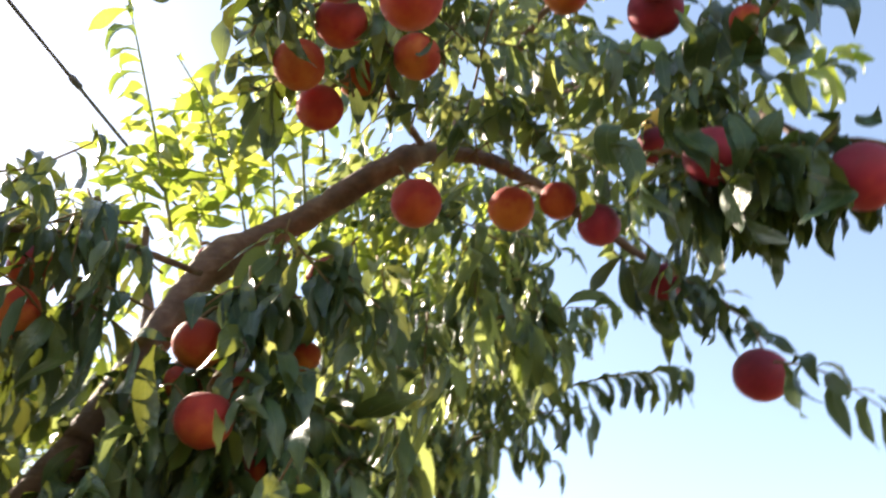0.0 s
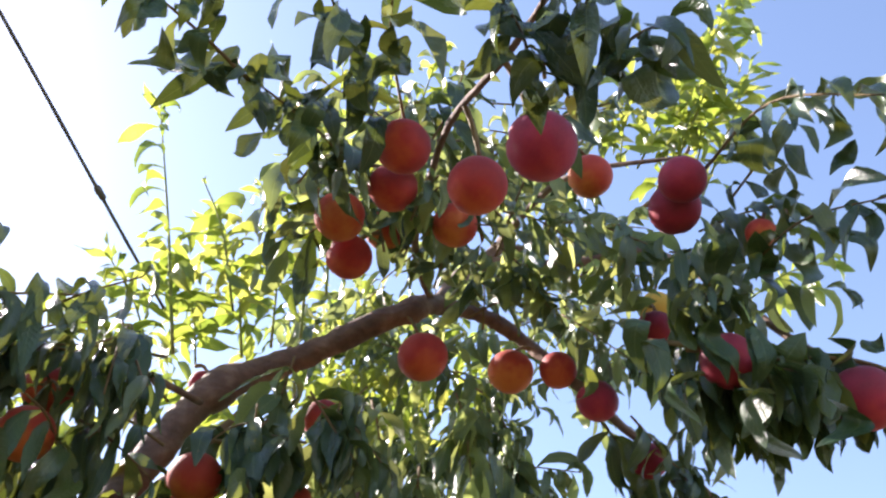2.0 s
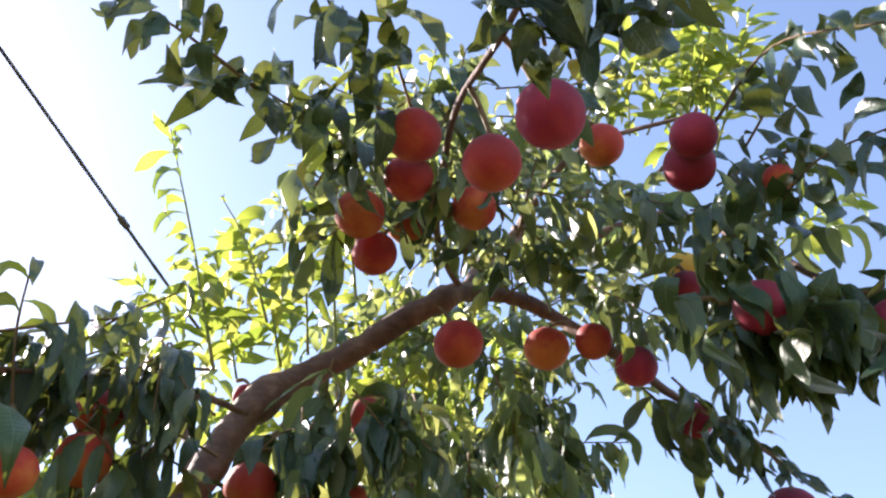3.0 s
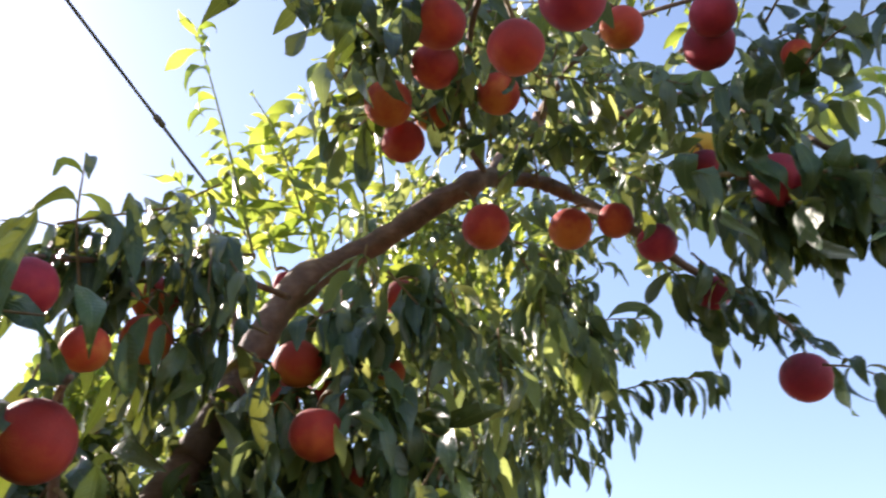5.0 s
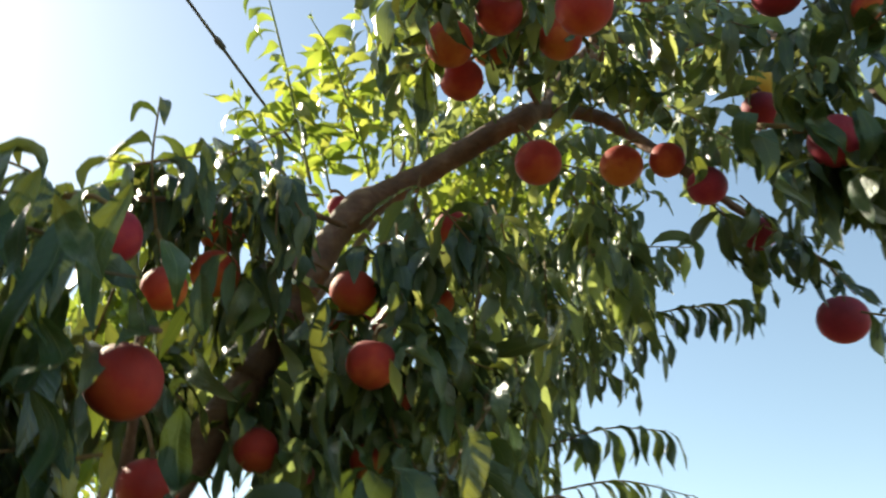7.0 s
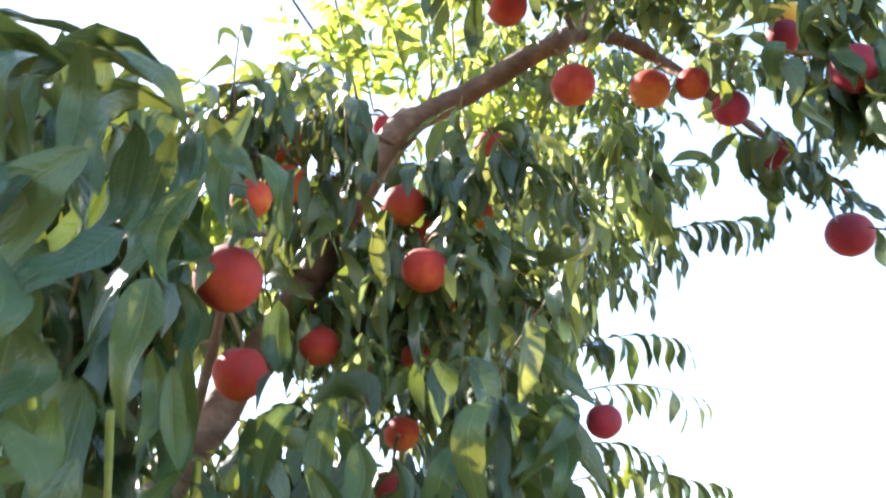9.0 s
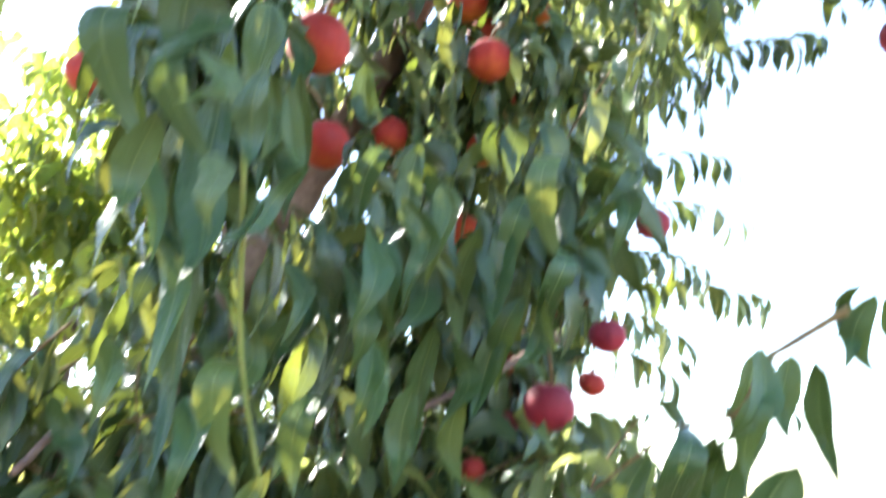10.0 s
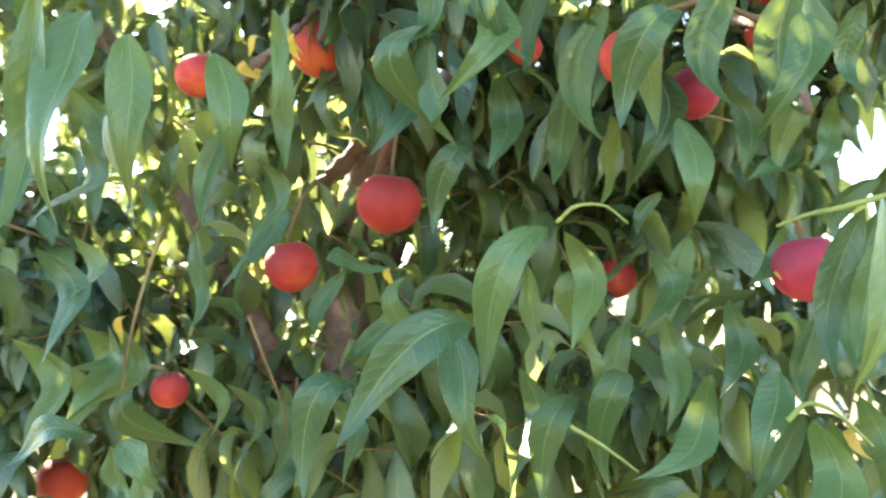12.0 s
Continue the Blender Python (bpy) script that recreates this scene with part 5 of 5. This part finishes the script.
leaf(tree, -0.562, 0.455, 2.169, -0.558, 0.464, 2.112, 0.0197, 7)
leaf(tree, -0.573, 0.603, 2.244, -0.586, 0.584, 2.148, 0.0320, 22)
leaf(tree, -0.480, 0.606, 2.213, -0.460, 0.607, 2.130, 0.0289, 16)
leaf(tree, -0.508, 0.615, 2.172, -0.501, 0.585, 2.082, 0.0325, 6)
leaf(tree, -0.505, 0.470, 2.091, -0.506, 0.441, 1.982, 0.0366, -2)
leaf(tree, -0.518, 0.451, 2.062, -0.509, 0.417, 1.974, 0.0321, -16)
leaf(tree, -0.488, 0.761, 2.258, -0.460, 0.754, 2.172, 0.0302, 12)
leaf(tree, -0.456, 0.864, 2.309, -0.465, 0.855, 2.198, 0.0329, -2)
leaf(tree, -0.460, 0.683, 2.060, -0.449, 0.653, 1.960, 0.0358, -14)
leaf(tree, -0.515, 0.444, 1.922, -0.530, 0.446, 1.833, 0.0282, 26)
leaf(tree, -0.488, 0.449, 1.924, -0.478, 0.475, 1.822, 0.0241, -6)
leaf(tree, -0.594, 0.426, 1.830, -0.593, 0.427, 1.727, 0.0330, -10)
leaf(tree, -0.579, 0.458, 1.901, -0.592, 0.459, 1.834, 0.0231, -3)
leaf(tree, -0.521, 0.522, 1.922, -0.535, 0.525, 1.824, 0.0195, 24)
leaf(tree, -0.614, 0.562, 1.726, -0.615, 0.546, 1.624, 0.0351, 15)
leaf(tree, -0.521, 0.631, 1.770, -0.545, 0.609, 1.627, 0.0389, -36)
leaf(tree, -0.458, 0.634, 1.805, -0.482, 0.625, 1.692, 0.0366, -7)
leaf(tree, -0.419, 0.648, 1.930, -0.465, 0.648, 1.823, 0.0408, 16)
leaf(tree, -0.382, 0.658, 1.916, -0.415, 0.660, 1.806, 0.0408, -30)
leaf(tree, -0.371, 0.691, 1.823, -0.413, 0.685, 1.697, 0.0408, 13)
leaf(tree, -0.279, 0.762, 1.748, -0.306, 0.751, 1.613, 0.0377, 2)
leaf(tree, -0.343, 0.748, 1.716, -0.370, 0.731, 1.597, 0.0395, -25)
leaf(tree, -0.199, 0.760, 1.922, -0.207, 0.776, 1.759, 0.0394, 32)
leaf(tree, -0.150, 0.785, 1.981, -0.170, 0.799, 1.857, 0.0384, -28)
leaf(tree, -0.120, 0.786, 1.965, -0.125, 0.792, 1.893, 0.0246, 2)
leaf(tree, -0.230, 0.760, 1.748, -0.275, 0.751, 1.685, 0.0263, -1)
leaf(tree, -0.430, 0.662, 1.699, -0.448, 0.642, 1.595, 0.0320, 2)
leaf(tree, -0.388, 0.724, 1.656, -0.408, 0.700, 1.537, 0.0384, -14)
leaf(tree, -0.488, 0.642, 1.631, -0.477, 0.619, 1.524, 0.0381, 12)
leaf(tree, -0.556, 0.561, 1.656, -0.548, 0.531, 1.532, 0.0379, 12)
leaf(tree, -0.596, 0.532, 1.617, -0.574, 0.502, 1.511, 0.0370, -9)
leaf(tree, -0.623, 0.427, 1.797, -0.590, 0.429, 1.606, 0.0330, 1)
leaf(tree, -0.702, 0.590, 1.682, -0.700, 0.548, 1.583, 0.0320, 18)
leaf(tree, -0.753, 0.575, 1.619, -0.713, 0.555, 1.529, 0.0342, 29)
leaf(tree, 0.042, 0.764, 1.714, 0.042, 0.748, 1.561, 0.0523, 30)
leaf(tree, 0.133, 0.719, 1.773, 0.111, 0.721, 1.685, 0.0307, -8)
leaf(tree, 0.161, 0.707, 1.771, 0.147, 0.708, 1.667, 0.0358, -8)
leaf(tree, 0.008, 0.785, 1.636, 0.025, 0.762, 1.528, 0.0381, 34)
leaf(tree, 0.089, 0.720, 1.691, 0.099, 0.707, 1.549, 0.0399, -37)
leaf(tree, -0.010, 0.821, 1.639, 0.022, 0.791, 1.586, 0.0234, 34)
leaf(tree, -0.092, 0.813, 1.587, -0.123, 0.778, 1.474, 0.0417, -11)
leaf(tree, -0.045, 0.802, 1.595, -0.048, 0.778, 1.477, 0.0409, 3)
leaf(tree, 0.091, 0.751, 1.696, 0.068, 0.747, 1.609, 0.0307, 62)
leaf(tree, 0.163, 0.743, 1.791, 0.121, 0.739, 1.721, 0.0278, 22)
leaf(tree, 0.240, 0.704, 1.816, 0.224, 0.697, 1.690, 0.0432, -20)
leaf(tree, 0.189, 0.745, 1.776, 0.197, 0.718, 1.703, 0.0265, -42)
leaf(tree, -0.717, 0.633, 1.532, -0.723, 0.614, 1.424, 0.0320, 6)
leaf(tree, -0.780, 0.566, 1.422, -0.770, 0.540, 1.302, 0.0195, 37)
leaf(tree, -0.532, 0.697, 1.477, -0.546, 0.672, 1.351, 0.0320, -3)
leaf(tree, -0.469, 0.712, 1.425, -0.492, 0.680, 1.278, 0.0412, 13)
leaf(tree, -0.393, 0.721, 1.386, -0.401, 0.689, 1.276, 0.0366, -15)
leaf(tree, -0.320, 0.803, 1.550, -0.299, 0.788, 1.427, 0.0352, -2)
leaf(tree, -0.331, 0.780, 1.647, -0.321, 0.775, 1.537, 0.0377, 0)
leaf(tree, -0.253, 0.782, 1.780, -0.266, 0.797, 1.649, 0.0368, 0)
leaf(tree, -0.526, 0.666, 1.623, -0.539, 0.664, 1.537, 0.0296, 14)
leaf(tree, -0.782, 0.709, 1.162, -0.798, 0.669, 1.085, 0.0252, 28)
leaf(tree, -0.706, 0.746, 1.159, -0.680, 0.727, 1.056, 0.0274, -20)
leaf(tree, -0.639, 0.749, 1.305, -0.657, 0.730, 1.194, 0.0366, 24)
leaf(tree, -0.521, 0.766, 1.372, -0.533, 0.761, 1.245, 0.0389, 11)
leaf(tree, -0.483, 0.786, 1.327, -0.501, 0.783, 1.219, 0.0343, -27)
leaf(tree, -0.487, 0.706, 1.412, -0.499, 0.712, 1.318, 0.0323, 2)
leaf(tree, -0.762, 0.725, 1.403, -0.762, 0.733, 1.295, 0.0336, 39)
leaf(tree, -0.576, 0.740, 1.158, -0.555, 0.717, 1.054, 0.0304, -7)
leaf(tree, -0.482, 0.816, 1.093, -0.475, 0.783, 1.002, 0.0343, 28)
leaf(tree, -0.679, 0.705, 1.045, -0.676, 0.660, 0.932, 0.0369, -35)
leaf(tree, -0.792, 0.682, 1.023, -0.768, 0.647, 0.925, 0.0336, 2)
leaf(tree, -1.003, 0.474, 1.184, -0.973, 0.468, 1.072, 0.0369, 18)
leaf(tree, -0.998, 0.520, 1.199, -0.988, 0.496, 1.116, 0.0296, -1)
leaf(tree, -1.019, 0.463, 1.095, -0.985, 0.447, 0.979, 0.0369, 8)
leaf(tree, -1.024, 0.531, 1.070, -1.001, 0.503, 0.981, 0.0320, 18)
leaf(tree, -0.409, 0.821, 1.185, -0.424, 0.804, 1.097, 0.0320, 14)
leaf(tree, -0.284, 0.750, 1.092, -0.296, 0.727, 1.007, 0.0295, 19)
leaf(tree, -0.259, 0.676, 1.021, -0.259, 0.644, 0.931, 0.0311, -8)
leaf(tree, 0.300, 0.706, 2.482, 0.318, 0.741, 2.420, 0.0360, 12, shade_tone=True)
leaf(tree, 0.344, 0.709, 2.474, 0.337, 0.746, 2.412, 0.0290, -14, shade_tone=True)
leaf(tree, 0.513, 0.749, 2.494, 0.540, 0.735, 2.512, 0.0280, 20, shade_tone=True)
leaf(tree, 0.300, 0.716, 2.484, 0.310, 0.756, 2.414, 0.0320, 10, shade_tone=True)
leaf(tree, 0.340, 0.716, 2.474, 0.333, 0.750, 2.414, 0.0260, -12, shade_tone=True)
leaf(tree, -0.350, 0.384, 2.499, -0.393, 0.391, 2.457, 0.0342, 3, shade_tone=True)
leaf(tree, -0.351, 0.406, 2.486, -0.372, 0.423, 2.443, 0.0233, 8, shade_tone=True)
leaf(tree, -0.305, 0.407, 2.497, -0.336, 0.413, 2.460, 0.0233, 11, shade_tone=True)
leaf(tree, -0.310, 0.413, 2.492, -0.314, 0.430, 2.455, 0.0181, 8, shade_tone=True)
leaf(tree, -0.331, 0.381, 2.507, -0.341, 0.396, 2.471, 0.0209, 6, shade_tone=True)
leaf(tree, -0.304, 0.486, 2.591, -0.318, 0.516, 2.543, 0.0297, 14, shade_tone=True)
leaf(tree, -0.280, 0.492, 2.592, -0.268, 0.508, 2.558, 0.0238, 19, shade_tone=True)
leaf(tree, -0.252, 0.517, 2.579, -0.245, 0.526, 2.549, 0.0187, -24, shade_tone=True)
leaf(tree, -0.261, 0.535, 2.565, -0.291, 0.520, 2.546, 0.0238, 2, shade_tone=True)
leaf(tree, -0.288, 0.527, 2.566, -0.269, 0.554, 2.523, 0.0206, 18, shade_tone=True)
leaf(tree, -0.226, 0.538, 2.567, -0.250, 0.565, 2.517, 0.0297, 7, shade_tone=True)
leaf(tree, -0.214, 0.535, 2.570, -0.223, 0.560, 2.525, 0.0238, 37, shade_tone=True)
leaf(tree, -0.266, 0.562, 2.543, -0.295, 0.567, 2.507, 0.0343, -5, shade_tone=True)
leaf(tree, -0.322, 0.503, 2.576, -0.312, 0.521, 2.540, 0.0265, -7, shade_tone=True)
leaf(tree, -0.179, 0.470, 2.617, -0.232, 0.483, 2.580, 0.0357, 11, shade_tone=True)
leaf(tree, -0.171, 0.449, 2.630, -0.172, 0.500, 2.574, 0.0210, -21, shade_tone=True)
leaf(tree, -0.139, 0.455, 2.627, -0.136, 0.483, 2.586, 0.0325, 18, shade_tone=True)
leaf(tree, -0.221, 0.438, 2.633, -0.212, 0.457, 2.599, 0.0151, 19, shade_tone=True)
leaf(tree, -0.159, 0.506, 2.594, -0.134, 0.529, 2.554, 0.0357, 23, shade_tone=True)
leaf(tree, -0.168, 0.511, 2.590, -0.159, 0.530, 2.553, 0.0238, -18, shade_tone=True)
leaf(tree, -0.038, 0.333, 2.413, -0.060, 0.344, 2.385, 0.0233, -19, shade_tone=True)
leaf(tree, -0.006, 0.340, 2.402, -0.040, 0.353, 2.376, 0.0271, 20, shade_tone=True)
leaf(tree, 0.013, 0.321, 2.409, -0.010, 0.332, 2.384, 0.0226, -5, shade_tone=True)
leaf(tree, 0.036, 0.305, 2.413, 0.012, 0.321, 2.386, 0.0271, -11, shade_tone=True)
leaf(tree, 0.068, 0.307, 2.402, 0.030, 0.319, 2.382, 0.0316, -6, shade_tone=True)
leaf(tree, 0.091, 0.292, 2.403, 0.082, 0.335, 2.355, 0.0361, 18, shade_tone=True)
leaf(tree, 0.061, 0.332, 2.389, 0.090, 0.333, 2.353, 0.0316, -17, shade_tone=True)
leaf(tree, -0.054, 0.319, 2.423, -0.028, 0.313, 2.399, 0.0226, -1, shade_tone=True)
leaf(tree, 0.046, 0.294, 2.416, 0.062, 0.307, 2.380, 0.0271, 8, shade_tone=True)
leaf(tree, 0.001, 0.301, 2.423, -0.013, 0.321, 2.392, 0.0271, 11, shade_tone=True)
leaf(tree, 0.410, 0.506, 2.674, 0.404, 0.542, 2.628, 0.0296, -24, shade_tone=True)
leaf(tree, 0.440, 0.479, 2.673, 0.444, 0.529, 2.610, 0.0296, 16, shade_tone=True)
leaf(tree, 0.455, 0.456, 2.676, 0.415, 0.481, 2.661, 0.0285, -3, shade_tone=True)
leaf(tree, 0.440, 0.530, 2.640, 0.407, 0.563, 2.610, 0.0269, -3, shade_tone=True)
leaf(tree, 0.443, 0.594, 2.591, 0.467, 0.566, 2.566, 0.0252, 3, shade_tone=True)
leaf(tree, 0.429, 0.622, 2.579, 0.457, 0.639, 2.512, 0.0368, -11, shade_tone=True)
leaf(tree, 0.378, 0.582, 2.643, 0.381, 0.609, 2.592, 0.0368, 19, shade_tone=True)
leaf(tree, 0.326, 0.581, 2.672, 0.342, 0.597, 2.624, 0.0368, -14, shade_tone=True)
leaf(tree, 0.453, 0.687, 2.625, 0.442, 0.724, 2.569, 0.0457, 2, shade_tone=True)
leaf(tree, 0.388, 0.708, 2.649, 0.376, 0.749, 2.589, 0.0468, -17, shade_tone=True)
leaf(tree, 0.354, 0.722, 2.655, 0.360, 0.765, 2.582, 0.0468, 6, shade_tone=True)
leaf(tree, 0.423, 0.716, 2.620, 0.417, 0.747, 2.563, 0.0416, 20, shade_tone=True)
leaf(tree, 0.318, 0.719, 2.678, 0.308, 0.754, 2.622, 0.0416, 19, shade_tone=True)
leaf(tree, 0.224, 0.695, 2.405, 0.221, 0.753, 2.385, 0.0437, 30, shade_tone=True)
leaf(tree, 0.266, 0.702, 2.388, 0.255, 0.717, 2.322, 0.0344, 74, shade_tone=True)
leaf(tree, 0.306, 0.715, 2.378, 0.338, 0.765, 2.341, 0.0365, 77, shade_tone=True)
leaf(tree, 0.358, 0.721, 2.384, 0.313, 0.718, 2.294, 0.0320, -81, shade_tone=True)
leaf(tree, 0.405, 0.758, 2.408, 0.383, 0.745, 2.310, 0.0385, 52, shade_tone=True)
leaf(tree, 0.381, 0.666, 2.343, 0.376, 0.701, 2.301, 0.0368, -62, shade_tone=True)
leaf(tree, 0.226, 0.753, 2.498, 0.205, 0.769, 2.425, 0.0326, -15, shade_tone=True)
leaf(tree, 0.431, 0.697, 2.458, 0.426, 0.712, 2.409, 0.0396, 72, shade_tone=True)
leaf(tree, 0.376, 0.657, 2.427, 0.392, 0.723, 2.425, 0.0407, 58, shade_tone=True)
leaf(tree, -0.790, 0.620, 1.415, -0.785, 0.623, 1.384, 0.0107, 8, kind=12)
leaf(tree, -0.854, 0.710, 1.467, -0.834, 0.712, 1.425, 0.0110, 10, kind=12)
leaf(tree, -0.874, 0.694, 1.444, -0.890, 0.679, 1.422, 0.0120, -20, kind=12)
leaf(tree, -0.901, 0.686, 1.418, -0.877, 0.687, 1.395, 0.0140, 14, kind=12)
leaf(tree, -0.842, 0.706, 1.451, -0.853, 0.703, 1.431, 0.0100, 30, kind=12)
leaf(tree, -0.882, 0.705, 1.408, -0.889, 0.693, 1.392, 0.0100, 0, kind=12)
leaf(tree, -0.736, 0.732, 1.164, -0.727, 0.727, 1.140, 0.0089, 13, kind=12)
leaf(tree, -0.319, 0.679, 1.134, -0.304, 0.666, 1.119, 0.0086, 18, kind=12)
leaf(tree, -0.271, 0.674, 0.992, -0.254, 0.656, 0.968, 0.0116, 14, kind=12)
leaf(tree, -0.679, 0.813, 1.066, -0.679, 0.801, 1.033, 0.0106, 10, kind=12)
leaf(tree, -0.942, 0.540, 1.115, -0.941, 0.527, 1.086, 0.0096, 1, kind=12)
leaf(tree, 0.038, 0.403, 2.461, 0.045, 0.415, 2.438, 0.0155, -8, kind=12)
leaf(tree, -0.611, 0.292, 2.134, -0.597, 0.304, 2.005, 0.0402, 7)
leaf(tree, -0.580, 0.299, 2.148, -0.562, 0.322, 2.030, 0.0348, 6)
leaf(tree, -0.563, 0.323, 2.164, -0.588, 0.324, 2.068, 0.0262, 4)
leaf(tree, -0.555, 0.328, 2.162, -0.516, 0.345, 2.128, 0.0185, -8)
leaf(tree, -0.547, 0.371, 2.146, -0.527, 0.388, 2.051, 0.0288, 28)
leaf(tree, -0.512, 0.400, 2.161, -0.511, 0.416, 2.055, 0.0236, 39)
leaf(tree, -0.593, 0.297, 2.104, -0.598, 0.284, 1.994, 0.0321, -13)
leaf(tree, -0.500, 0.490, 2.202, -0.489, 0.499, 2.133, 0.0240, -22)
leaf(tree, -0.226, 0.738, 1.191, -0.228, 0.705, 1.103, 0.0320, -5)
leaf(tree, -0.174, 0.728, 1.146, -0.203, 0.694, 1.041, 0.0388, -5)
leaf(tree, -0.119, 0.764, 1.248, -0.129, 0.738, 1.162, 0.0307, 4)
leaf(tree, -0.106, 0.711, 1.184, -0.118, 0.678, 1.073, 0.0366, 31)
leaf(tree, -0.222, 0.686, 1.143, -0.269, 0.654, 1.043, 0.0391, -15)
leaf(tree, -0.275, 0.736, 1.307, -0.297, 0.715, 1.219, 0.0317, 9)
leaf(tree, -0.179, 0.828, 1.258, -0.201, 0.815, 1.192, 0.0241, 18)
leaf(tree, -0.280, 0.716, 1.412, -0.297, 0.708, 1.298, 0.0393, 15)
leaf(tree, -0.105, 0.659, 1.144, -0.155, 0.632, 1.043, 0.0391, -5)
leaf(tree, -0.213, 0.835, 1.234, -0.261, 0.823, 1.155, 0.0277, 41)
leaf(tree, -0.157, 0.722, 1.099, -0.166, 0.695, 1.029, 0.0257, 10)
leaf(tree, -0.496, 0.131, 1.997, -0.519, 0.141, 1.919, 0.0280, 0, shade_tone=True)
leaf(tree, -0.480, 0.144, 2.017, -0.487, 0.163, 1.919, 0.0247, 18, shade_tone=True)
leaf(tree, -0.511, 0.109, 1.998, -0.516, 0.115, 1.919, 0.0269, -22, shade_tone=True)
leaf(tree, -0.505, 0.245, 2.088, -0.456, 0.253, 2.015, 0.0237, 9, shade_tone=True)
leaf(tree, -0.469, 0.213, 2.007, -0.477, 0.224, 1.928, 0.0255, -12, shade_tone=True)
leaf(tree, -0.458, 0.134, 1.937, -0.520, 0.135, 1.856, 0.0359, 30, shade_tone=True)
leaf(tree, -0.451, 0.233, 2.011, -0.464, 0.243, 1.934, 0.0203, 0, shade_tone=True)
leaf(tree, -0.438, 0.263, 1.990, -0.455, 0.254, 1.907, 0.0259, 18)
leaf(tree, -0.445, 0.169, 1.904, -0.503, 0.151, 1.843, 0.0293, -22, shade_tone=True)
leaf(tree, -0.490, 0.158, 1.878, -0.476, 0.154, 1.783, 0.0343, 9, shade_tone=True)
leaf(tree, -0.497, 0.148, 1.852, -0.507, 0.148, 1.774, 0.0267, -12, shade_tone=True)
leaf(tree, -0.490, 0.161, 1.794, -0.467, 0.163, 1.737, 0.0209, 30, shade_tone=True)
leaf(tree, -0.533, 0.124, 1.962, -0.523, 0.136, 1.880, 0.0284, 0, shade_tone=True)
leaf(tree, -0.472, 0.186, 1.812, -0.493, 0.166, 1.755, 0.0217, 18)
leaf(tree, -0.461, 0.340, 2.094, -0.419, 0.337, 2.021, 0.0245, 9, shade_tone=True)
leaf(tree, -0.463, 0.316, 2.072, -0.470, 0.319, 2.014, 0.0198, -12, shade_tone=True)
leaf(tree, 0.216, 0.992, 2.608, 0.216, 1.044, 2.569, 0.0320, 20)
leaf(tree, -0.515, 0.121, 1.930, -0.511, 0.117, 1.855, 0.0310, 0, shade_tone=True)
leaf(tree, -0.521, 0.112, 1.898, -0.518, 0.107, 1.827, 0.0314, 18, shade_tone=True)
leaf(tree, -0.501, 0.141, 1.933, -0.506, 0.143, 1.873, 0.0272, -22, shade_tone=True)
leaf(tree, -0.554, 0.126, 1.972, -0.530, 0.132, 1.902, 0.0306, 9, shade_tone=True)
leaf(tree, -0.498, 0.149, 1.994, -0.508, 0.152, 1.932, 0.0269, -12, shade_tone=True)
leaf(tree, -0.499, 0.130, 1.877, -0.504, 0.123, 1.812, 0.0304, 30, shade_tone=True)
leaf(tree, -0.439, 0.149, 1.772, -0.444, 0.151, 1.711, 0.0261, 0, shade_tone=True)
leaf(tree, -0.500, 0.149, 1.745, -0.499, 0.152, 1.681, 0.0270, 18, shade_tone=True)
leaf(tree, -0.466, 0.158, 1.721, -0.473, 0.156, 1.671, 0.0255, -22, shade_tone=True)
leaf(tree, -1.004, 0.639, 1.056, -0.946, 0.650, 0.962, 0.0379, 0)
leaf(tree, -0.391, 0.633, 1.377, -0.418, 0.613, 1.259, 0.0444, 14)
leaf(tree, -0.941, 0.508, 1.106, -0.977, 0.476, 1.066, 0.0337, -16)
leaf(tree, -0.967, 0.497, 1.107, -0.971, 0.484, 1.014, 0.0405, 8)
leaf(tree, -0.916, 0.464, 1.001, -0.970, 0.424, 0.965, 0.0324, -10)
leaf(tree, -0.902, 0.470, 0.993, -0.886, 0.460, 0.939, 0.0287, 0)
leaf(tree, -0.899, 0.482, 0.997, -0.855, 0.483, 0.946, 0.0307, 14)
leaf(tree, -0.299, 0.578, 1.010, -0.328, 0.556, 0.910, 0.0420, -16)
leaf(tree, -0.244, 0.518, 1.174, -0.277, 0.497, 1.039, 0.0300, 8)

shift = Matrix.Translation((-tree.location.x, -tree.location.y, 0))
for piece in tree.children:
    piece.matrix_parent_inverse = shift
